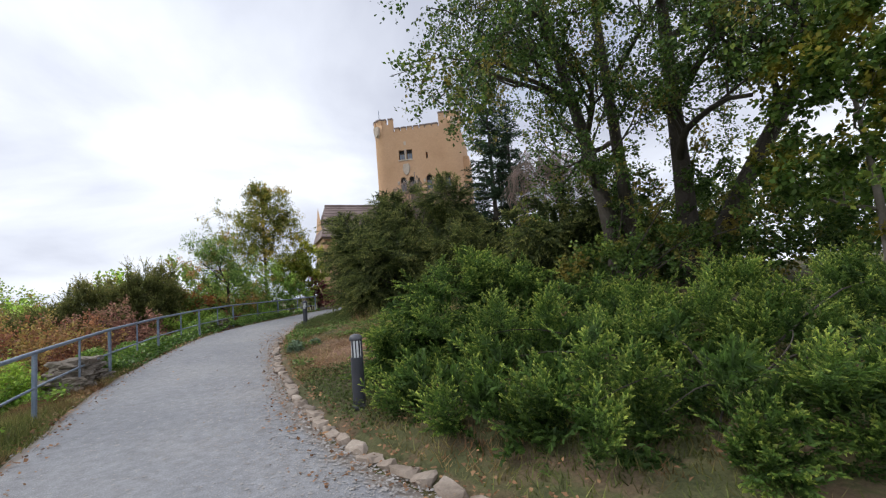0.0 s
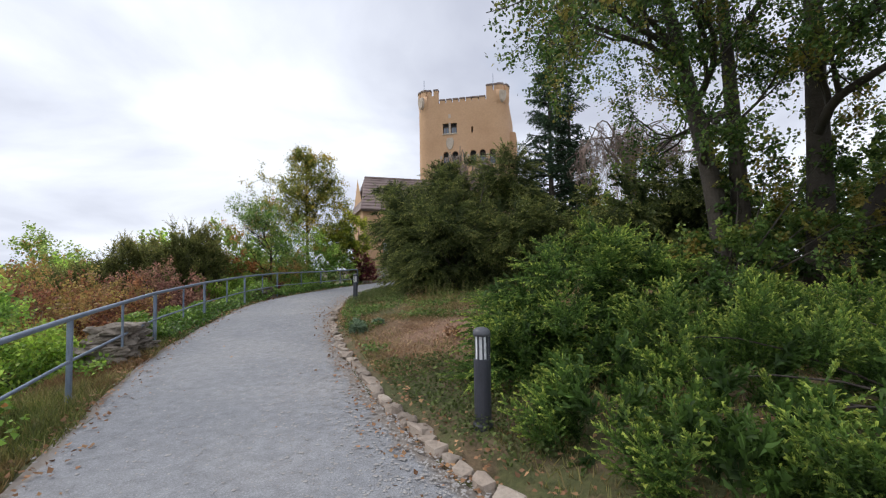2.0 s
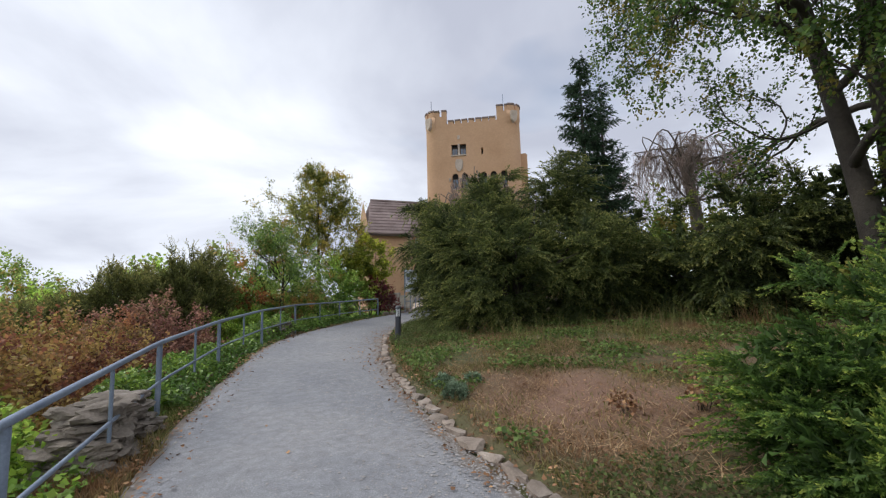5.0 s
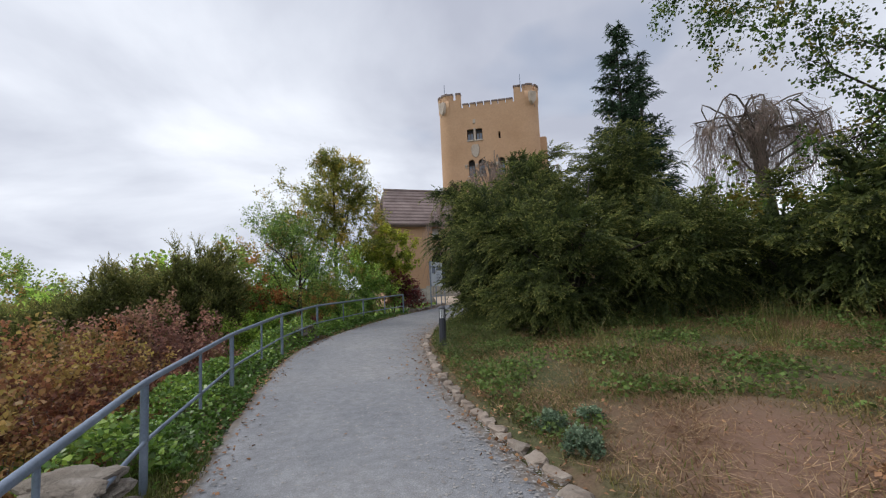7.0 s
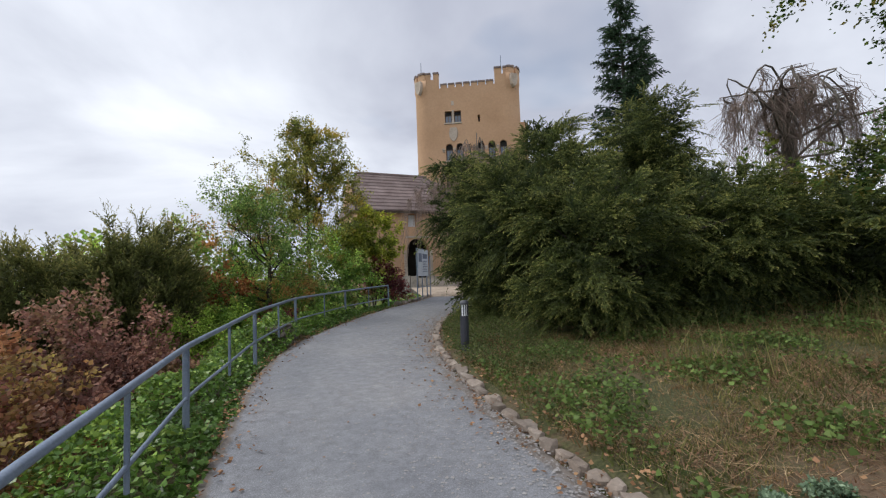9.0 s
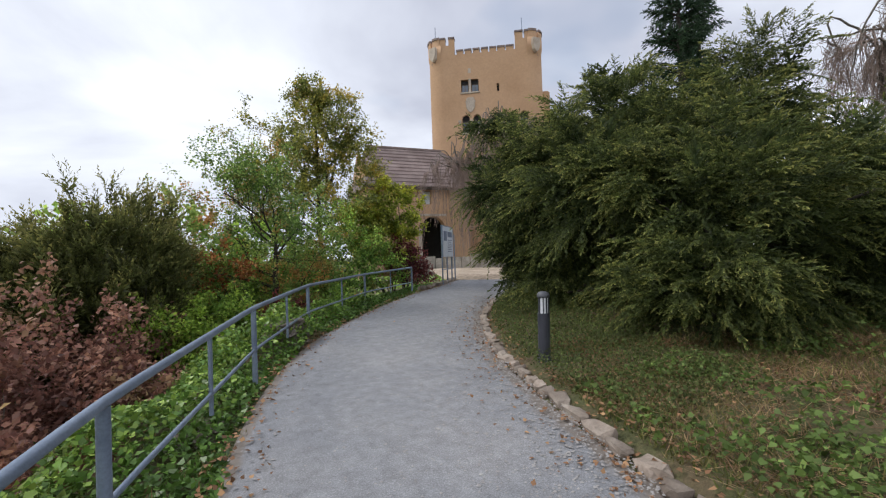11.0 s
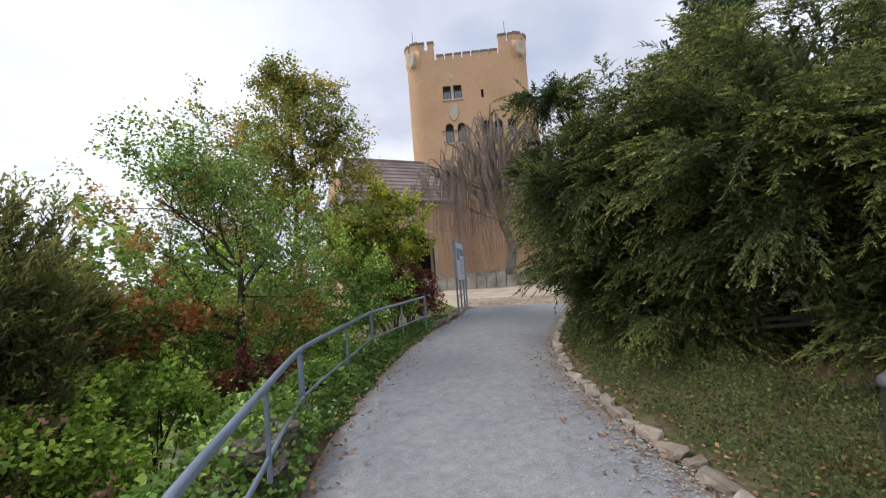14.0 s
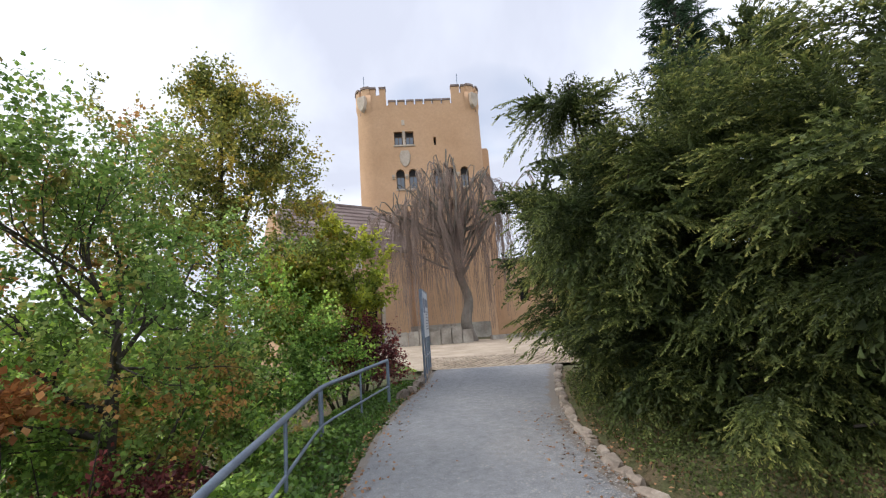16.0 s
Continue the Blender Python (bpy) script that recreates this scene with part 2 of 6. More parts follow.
CAP_PAINT = mat_surface("grey_cap_paint", [(0.3, (0.06, 0.062, 0.075)), (0.7, (0.105, 0.108, 0.12))], 4.0, 0.45, 60, 0.06, 0.003)
OPAL = mat_surface("opal_glass", [(0.3, (0.70, 0.72, 0.74)), (0.7, (0.82, 0.83, 0.84))], 3.0, 0.25, 40, 0.02, 0.002)
# near-black colour that paints the shade of rooms and gateway
ROOM_SHADE = mat_surface("painted_room_shade", [(0.3, (0.02, 0.02, 0.022)), (0.7, (0.035, 0.034, 0.034))], 1.0, 0.9, 10, 0.1)
WOOD_DARK = mat_surface("dark_timber", [(0.3, (0.05, 0.035, 0.025)), (0.7, (0.10, 0.07, 0.05))], 2.0, 0.8, 25, 0.3)
WHITE = mat_surface("white_board", [(0.3, (0.62, 0.66, 0.70)), (0.7, (0.74, 0.77, 0.80))], 1.0, 0.4, 30, 0.05)
PANEL_BLUE = mat_surface("faded_panel", [(0.3, (0.50, 0.58, 0.67)), (0.7, (0.60, 0.67, 0.74))], 1.5, 0.4, 30, 0.05)
INK = mat_surface("print_ink", [(0.3, (0.08, 0.12, 0.20)), (0.7, (0.13, 0.18, 0.27))], 3.0, 0.5, 30, 0.05)


def mat_pane():
    m, nt, b = mat_nodes("window_glass")
    b.inputs["Base Color"].default_value = (0.10, 0.13, 0.18, 1)
    b.inputs["Roughness"].default_value = 0.08
    b.inputs["Specular IOR Level"].default_value = 0.8
    n = noise_of(nt, 0.8, 2, 0.5, world_coord(nt))
    bump_of(nt, b, n.outputs["Fac"], 0.1, 0.02)
    return m


PANE = mat_pane()


def mat_path():
    m, nt, b = mat_nodes("fine_gravel_path")
    v = world_coord(nt)
    fine, mid, big = noise_of(nt, 95, 6, 0.75, v), noise_of(nt, 9, 5, 0.65, v), noise_of(nt, 0.7, 4, 0.55, v)
    vor = nt.nodes.new("ShaderNodeTexVoronoi")
    vor.inputs["Scale"].default_value = 62
    nt.links.new(v, vor.inputs["Vector"])
    base = ramp_of(nt, [(0.3, (0.25, 0.256, 0.276)), (0.5, (0.288, 0.293, 0.310)), (0.72, (0.335, 0.333, 0.342))])
    nt.links.new(big.outputs["Fac"], base.inputs["Fac"])
    grain = ramp_of(nt, [(0.3, (0.5, 0.5, 0.5)), (0.52, (1, 1, 1)), (0.72, (1.55, 1.55, 1.55))])
    nt.links.new(fine.outputs["Fac"], grain.inputs["Fac"])
    c = mixed(nt, 0.75, base.outputs[0], grain.outputs[0], "MULTIPLY")
    spots = ramp_of(nt, [(0.0, (1.5, 1.5, 1.5)), (0.25, (1.1, 1.1, 1.1)), (0.5, (0.88, 0.88, 0.88))])
    nt.links.new(vor.outputs["Distance"], spots.inputs["Fac"])
    c = mixed(nt, 0.5, c, spots.outputs[0], "MULTIPLY")
    blot = ramp_of(nt, [(0.35, (0.82, 0.81, 0.80)), (0.65, (1.12, 1.12, 1.12))])
    nt.links.new(mid.outputs["Fac"], blot.inputs["Fac"])
    c = mixed(nt, 0.8, c, blot.outputs[0], "MULTIPLY")
    at = nt.nodes.new("ShaderNodeAttribute")
    at.attribute_name = "tint"
    edge = noise_of(nt, 3.5, 5, 0.7, v)
    add = nt.nodes.new("ShaderNodeMath")
    add.operation = "MULTIPLY_ADD"
    add.inputs[1].default_value = 1.0
    nt.links.new(at.outputs["Fac"], add.inputs[0])
    nt.links.new(edge.outputs["Fac"], add.inputs[2])
    er = ramp_of(nt, [(0.8, (0, 0, 0)), (1.35, (0.8, 0.8, 0.8))])
    nt.links.new(add.outputs[0], er.inputs["Fac"])
    c = mixed(nt, er.outputs[0], c, (0.245, 0.205, 0.17))
    nt.links.new(c, b.inputs["Base Color"])
    b.inputs["Roughness"].default_value = 0.95
    b.inputs["Specular IOR Level"].default_value = 0.2
    bump_of(nt, b, fine.outputs["Fac"], 0.55, 0.012)
    return m


def mat_ground():
    m, nt, b = mat_nodes("soil_and_turf")
    v = world_coord(nt)
    big, mid, fine = noise_of(nt, 0.45, 5, 0.6, v), noise_of(nt, 2.6, 6, 0.65, v), noise_of(nt, 30, 6, 0.7, v)
    c1 = ramp_of(nt, [(0.3, (0.055, 0.065, 0.02)), (0.46, (0.095, 0.095, 0.035)), (0.55, (0.15, 0.105, 0.06)), (0.7, (0.17, 0.105, 0.07))])
    nt.links.new(mid.outputs["Fac"], c1.inputs["Fac"])
    c2 = ramp_of(nt, [(0.35, (0.05, 0.065, 0.022)), (0.6, (0.10, 0.10, 0.04))])
    nt.links.new(fine.outputs["Fac"], c2.inputs["Fac"])
    br = ramp_of(nt, [(0.42, (0, 0, 0)), (0.62, (1, 1, 1))])
    nt.links.new(big.outputs["Fac"], br.inputs["Fac"])
    c = mixed(nt, br.outputs[0], c1.outputs[0], c2.outputs[0])
    gr = ramp_of(nt, [(0.3, (0.6, 0.6, 0.6)), (0.7, (1.4, 1.4, 1.4))])
    nt.links.new(fine.outputs["Fac"], gr.inputs["Fac"])
    c = mixed(nt, 0.7, c, gr.outputs[0], "MULTIPLY")
    at = nt.nodes.new("ShaderNodeAttribute")
    at.attribute_name = "tint"
    c = mixed(nt, at.outputs["Fac"], c, (0.25, 0.15, 0.105))
    nt.links.new(c, b.inputs["Base Color"])
    b.inputs["Roughness"].default_value = 0.95
    bump_of(nt, b, fine.outputs["Fac"], 0.6, 0.04)
    return m


PATH_MAT, GROUND_MAT = mat_path(), mat_ground()

# ---- mesh helpers ----
rng = np.random.default_rng(7)


def mesh_np(name, verts, faces, material, tint=None, smooth=False):
    """A mesh from arrays: verts (n, 3), faces (m, 3) or (m, 4)."""
    verts, faces = np.asarray(verts, np.float32), np.asarray(faces, np.int32)
    me = bpy.data.meshes.new(name)
    k = faces.shape[1]
    me.vertices.add(len(verts))
    me.vertices.foreach_set("co", verts.ravel())
    me.loops.add(faces.size)
    me.loops.foreach_set("vertex_index", faces.ravel())
    me.polygons.add(len(faces))
    me.polygons.foreach_set("loop_start", np.arange(0, faces.size, k, dtype=np.int32))
    if smooth:
        me.polygons.foreach_set("use_smooth", np.ones(len(faces), bool))
    if tint is not None:
        a = me.attributes.new("tint", "FLOAT", "POINT")
        a.data.foreach_set("value", np.asarray(tint, np.float32))
    me.update(calc_edges=True)
    me.materials.append(material)
    return me


def hang(name, me, parent=None, label=""):
    ob = new(name, me)
    if parent is not None:
        ob.parent = parent
    if label:
        ob["label"] = label
    return ob


def part(name, bm, material, parent=None, label="", smooth=False):
    me = bpy.data.meshes.new(name)
    bm.to_mesh(me)
    bm.free()
    if smooth:
        me.polygons.foreach_set("use_smooth", np.ones(len(me.polygons), bool))
    me.materials.append(material)
    return hang(name, me, parent, label)


def thing(name, label, category, at=(0, 0, 0), rz=0.0, group="", kind=""):
    ob = new(name)
    ob.empty_display_size = 0.2
    ob.matrix_basis = pose(*at, 0, 0, rz)
    return tagged(ob, label, category, group, kind)


def add_box(bm, lo, hi, bevel=0.0):
    lo, hi = Vector(lo), Vector(hi)
    r = bmesh.ops.create_cube(bm, size=1.0, matrix=Matrix.Translation((lo + hi) / 2) @ Matrix.Diagonal((*(hi - lo), 1)))
    if bevel:
        es = list({e for v in r["verts"] for e in v.link_edges})
        bmesh.ops.bevel(bm, geom=es, offset=bevel, segments=2, affect="EDGES")
    return bm


def box(lo, hi, bevel=0.0):
    return add_box(bmesh.new(), lo, hi, bevel)


def tube_np(points, radii, sides=6):
    """Verts and quads of a tapered tube along points."""
    p = np.asarray(points, float)
    r = np.broadcast_to(np.asarray(radii, float), (len(p),))
    d = np.gradient(p, axis=0)
    d /= np.linalg.norm(d, axis=1, keepdims=True) + 1e-9
    ref = np.where(np.abs(d[:, 2:3]) > 0.9, np.array([[1.0, 0, 0]]), np.array([[0, 0, 1.0]]))
    ref = np.broadcast_to(ref.mean(0) if len(p) < 3 else ref[len(p) // 2], d.shape)
    s = np.cross(d, ref)
    s /= np.linalg.norm(s, axis=1, keepdims=True) + 1e-9
    w = np.cross(s, d)
    a = np.linspace(0, 2 * np.pi, sides, endpoint=False)
    v = p[:, None] + r[:, None, None] * (np.cos(a)[None, :, None] * s[:, None] + np.sin(a)[None, :, None] * w[:, None])
    n, i, j = len(p), np.arange(len(p) - 1)[:, None] * sides, np.arange(sides)[None]
    f = np.stack([i + j, i + (j + 1) % sides, i + sides + (j + 1) % sides, i + sides + j], -1).reshape(-1, 4)
    return v.reshape(-1, 3), f


def joined(chunks):
    vs, fs, k = [], [], 0
    for v, f in chunks:
        vs.append(v)
        fs.append(np.asarray(f) + k)
        k += len(v)
    return np.concatenate(vs), np.concatenate(fs)


def smooth_line(pts, n):
    """Catmull-Rom through pts, n points evenly along it."""
    p = np.asarray(pts, float)
    q = np.vstack([2 * p[0] - p[1], p, 2 * p[-1] - p[-2]])
    out = []
    for i in range(1, len(q) - 2):
        t = np.linspace(0, 1, 24, endpoint=False)[:, None]
        a, b, c, d = q[i - 1], q[i], q[i + 1], q[i + 2]
        out.append(0.5 * (2 * b + (c - a) * t + (2 * a - 5 * b + 4 * c - d) * t**2 + (3 * b - a - 3 * c + d) * t**3))
    o = np.vstack(out + [p[-1:]])
    s = np.r_[0, np.cumsum(np.linalg.norm(np.diff(o, axis=0), axis=1))]
    u = np.linspace(0, s[-1], n)
    return np.stack([np.interp(u, s, o[:, k]) for k in range(p.shape[1])], 1)


def unit(v):
    return v / (np.linalg.norm(v, axis=-1, keepdims=True) + 1e-9)


# ---- the lie of the land ----
LEFT = [(-1.0, -9.0), (-1.5, -4.0), (-1.9, 0.0), (-2.2, 4.0), (-2.42, 7.0), (-2.52, 9.0), (-2.42, 11.0), (-2.2, 13.0), (-1.85, 15.5), (-1.3, 17.5), (-0.5, 19.2), (0.6, 20.9), (1.7, 22.4), (2.9, 23.8), (4.25, 25.2), (5.6, 26.9)]
RIGHT = [(7.5, -7.0), (4.6, -3.0), (2.5, 0.2), (1.2, 2.9), (0.66, 4.4), (0.4, 6.0), (0.27, 8.0), (0.25, 10.2), (0.36, 12.0), (0.66, 13.9), (1.15, 16.0), (1.85, 17.8), (2.75, 19.4), (4.0, 21.0), (6.0, 22.9), (8.4, 24.9)]
left_line, right_line = smooth_line(LEFT, 260), smooth_line(RIGHT, 260)
GY, GZ = (-60, -10, 0, 6, 11, 16, 20, 25, 30, 40, 80), (-2.2, -0.45, 0.0, 0.29, 0.5, 0.70, 0.85, 1.08, 1.25, 1.4, 1.4)


def signed_away(x, y, line, side):
    """Distance from the line, negative on the other side of it. side: +1 for things right of a line that runs ahead."""
    x, y = np.atleast_1d(x).astype(float), np.atleast_1d(y).astype(float)
    a, b = line[:-1], line[1:]
    out, sg = np.full(x.shape, 1e9), np.ones(x.shape)
    for i in range(0, len(a), 4):
        p, q = a[i], line[min(i + 4, len(line) - 1)]
        d = q - p
        t = np.clip(((x - p[0]) * d[0] + (y - p[1]) * d[1]) / (d @ d), 0, 1)
        ex, ey = x - p[0] - t * d[0], y - p[1] - t * d[1]
        r = np.hypot(ex, ey)
        near = r < out
        sg = np.where(near, np.sign(d[1] * ex - d[0] * ey + 1e-12), sg)
        out = np.where(near, r, out)
    return out * sg * side


def land(x, y):
    """Height of the ground, without the path's own layer."""
    x, y = np.atleast_1d(x).astype(float), np.atleast_1d(y).astype(float)
    base = np.interp(y, GY, GZ)
    dr, dl = signed_away(x, y, right_line, 1), signed_away(x, y, left_line, -1)
    court = np.clip((y + 0.5 * x - 27) / 3, 0, 1)
    z = base - 0.03 - 0.12 * court
    bank = 0.11 * np.clip((dr - 0.1) / 0.15, 0, 1) + 0.075 * np.clip(dr - 0.2, 0, 9) + 0.02 * np.clip(dr - 9, 0, 60)
    z = z + np.where(dr > 0, bank * (1 - court), 0)
    fall = 0.0 * dl - 0.10 * np.clip(dl - 0.35, 0, 0.5) - 0.62 * np.clip(dl - 0.8, 0, 9) - 0.28 * np.clip(dl - 9.8, 0, 110)
    fall = np.where(dl > 0, fall * (1 - court * np.clip(1 - dl / 12, 0, 1)), 0)
    z = z + fall
    far = np.hypot(x, y)
    k = np.clip((far - 90) / 260, 0, 1)
    hills = -30 + 34 * np.clip((far - 500) / 900, 0, 1) + 9 * np.sin(x / 210 + 1.0) * np.cos(y / 330) * np.clip((far - 300) / 600, 0, 1)
    k = k * k * (3 - 2 * k)
    return z * (1 - k) + hills * k


def land1(x, y):
    return float(land(x, y)[0])

# ---- ground and path ----


def build_ground():
    def axis(lo, hi, step, reach):
        a = list(np.arange(lo, hi + step / 2, step))
        s = step
        while a[-1] < reach:
            s *= 1.2
            a.append(a[-1] + s)
        s = step
        while a[0] > -reach:
            s *= 1.2
            a.insert(0, a[0] - s)
        return np.array(a)

    xs, ys = axis(-8, 12, 0.25, 3200), axis(-3, 30, 0.3, 3200)
    X, Y = np.meshgrid(xs, ys)
    Z = land(X.ravel(), Y.ravel()).reshape(X.shape)
    dr = signed_away(X.ravel(), Y.ravel(), right_line, 1).reshape(X.shape)
    wob = np.sin(X * 2.1 + 1.3 * np.sin(Y * 1.7)) * np.cos(Y * 2.4 + np.sin(X * 1.9)) * 0.035
    Z += wob * np.clip(np.abs(dr) - 0.3, 0, 1) * (dr > 0)
    # trodden bare soil on the bank
    bare = np.exp(-(((X - 1.9) / 1.25) ** 2 + ((Y - 8.9) / 1.5) ** 2) ** 2) * (dr > 0.15)
    bare += 0.75 * np.exp(-(((X - 5.4) / 1.7) ** 2 + ((Y - 8.3) / 0.9) ** 2))
    n, m = X.shape
    i = (np.arange(n - 1)[:, None] * m + np.arange(m - 1)[None]).ravel()
    f = np.stack([i, i + 1, i + m + 1, i + m], 1)
    me = mesh_np("ground", np.stack([X, Y, Z], -1).reshape(-1, 3), f, GROUND_MAT, np.clip(bare, 0, 1).ravel(), True)
    tagged(hang("ground", me), "grassy hillside falling away beside the path", "ground", kind="structure")


def build_path():
    n, k = 260, 17
    u = np.linspace(0, 1, k)[None, :, None]
    p = left_line[:, None] * (1 - u) + right_line[:, None] * u
    z = np.interp(p[..., 1], GY, GZ) + 0.012 - 0.03 * (2 * u[..., 0] - 1) ** 8
    v = np.concatenate([p, z[..., None]], -1).reshape(-1, 3)
    i = (np.arange(n - 1)[:, None] * k + np.arange(k - 1)[None]).ravel()
    e = 2 * u[..., 0] - 1
    tint = np.broadcast_to(np.where(e < 0, 0.8 * np.abs(e) ** 18, 0.9 * e ** 7), (n, k)).ravel()
    me = mesh_np("path", v, np.stack([i, i + 1, i + k + 1, i + k], 1), PATH_MAT, tint, True)
    tagged(hang("path", me), "grey fine-gravel footpath climbing in a curve", "path", kind="structure")


build_ground()
build_path()

# ---- castle ----
U, FN = Vector((math.cos(radians(-31.67)), math.sin(radians(-31.67)), 0)), Vector((-math.sin(radians(31.67)), -math.cos(radians(31.67)), 0))


def arch_fill(bm, u0, u1, z0, z1, y0, y1):
    """The masonry between a rectangle and the round arch inside it."""
    r, c, n = (u1 - u0) / 2, (u0 + u1) / 2, 12
    zs = z1 - r
    for s in (-1, 1):
        pts = [(c + s * r * math.cos(a), zs + r * math.sin(a)) for a in np.linspace(0, math.pi / 2, n // 2 + 1)]
        corner = (c + s * r, z1)
        for (a, b), (d, e) in zip(pts[:-1], pts[1:]):
            q = [bm.verts.new((x, y, z)) for y in (y0, y1) for x, z in ((a, b), (d, e), corner)]
            for ids in ((0, 1, 2), (3, 4, 5), (0, 1, 4, 3)):
                bm.faces.new([q[j] for j in ids])


def wall_with_openings(u0, u1, z0, z1, y0, y1, holes):
    """A wall slab in the x-z plane with rectangular or round-arched holes (u0, u1, z0, z1, arched)."""
    bm = bmesh.new()
    us = sorted({u0, u1, *(h[0] for h in holes), *(h[1] for h in holes)})
    zs = sorted({z0, z1, *(h[2] for h in holes), *(h[3] for h in holes)})
    solid = lambda a, b: not any(h[0] < a < h[1] and h[2] < b < h[3] for h in holes) and u0 < a < u1 and z0 < b < z1
    for a, b in zip(us[:-1], us[1:]):
        for c, d in zip(zs[:-1], zs[1:]):
            mu, mz = (a + b) / 2, (c + d) / 2
            if not solid(mu, mz):
                continue
            for y, flip in ((y0, False), (y1, True)):
                q = [bm.verts.new(p) for p in ((a, y, c), (b, y, c), (b, y, d), (a, y, d))]
                bm.faces.new(q[::-1] if flip else q)
    for h in holes:
        a, b, c, d = h[:4]
        for p in (((a, c), (b, c)), ((b, c), (b, d)), ((b, d), (a, d)), ((a, d), (a, c))):
            q = [bm.verts.new((x, y, z)) for (x, z), y in ((p[0], y0), (p[1], y0), (p[1], y1), (p[0], y1))]
            bm.faces.new(q)
        if h[4]:
            arch_fill(bm, a, b, c, d, y0, y1)
    for p in (((u0, z0), (u0, z1)), ((u0, z1), (u1, z1)), ((u1, z1), (u1, z0))):
        q = [bm.verts.new((x, y, z)) for (x, z), y in ((p[0], y0), (p[1], y0), (p[1], y1), (p[0], y1))]
        bm.faces.new(q)
    bmesh.ops.recalc_face_normals(bm, faces=bm.faces)
    return bm


def glazing(parent, u0, u1, z0, z1, y, arched):
    """A casement with mullion and transom; above the transom a near-black sheet paints the room's shade."""
    w = hang("window", None, parent)
    zt, bm = z0 + (z1 - z0) * 0.62, bmesh.new()
    for lo, hi in (((u0, y - 0.04, z0), (u0 + 0.07, y + 0.04, z1)), ((u1 - 0.07, y - 0.04, z0), (u1, y + 0.04, z1)), ((u0 + 0.07, y - 0.04, z0), (u1 - 0.07, y + 0.04, z0 + 0.07)), ((u0 + 0.07, y - 0.03, zt), (u1 - 0.07, y + 0.03, zt + 0.06)), (((u0 + u1) / 2 - 0.025, y - 0.03, z0 + 0.07), ((u0 + u1) / 2 + 0.025, y + 0.03, zt))):
        add_box(bm, lo, hi)
    part("window_frame", bm, WOOD_DARK, w)
    part("pane", box((u0 + 0.06, y - 0.006, z0 + 0.06), (u1 - 0.06, y + 0.006, z0 + (z1 - z0) * 0.62)), PANE, w)
    # not glass: a near-black sheet for the shade behind the upper part
    part("pane", box((u0 + 0.06, y + 0.05, z0 + (z1 - z0) * 0.62), (u1 - 0.06, y + 0.06, z1)), ROOM_SHADE, w)
    return w


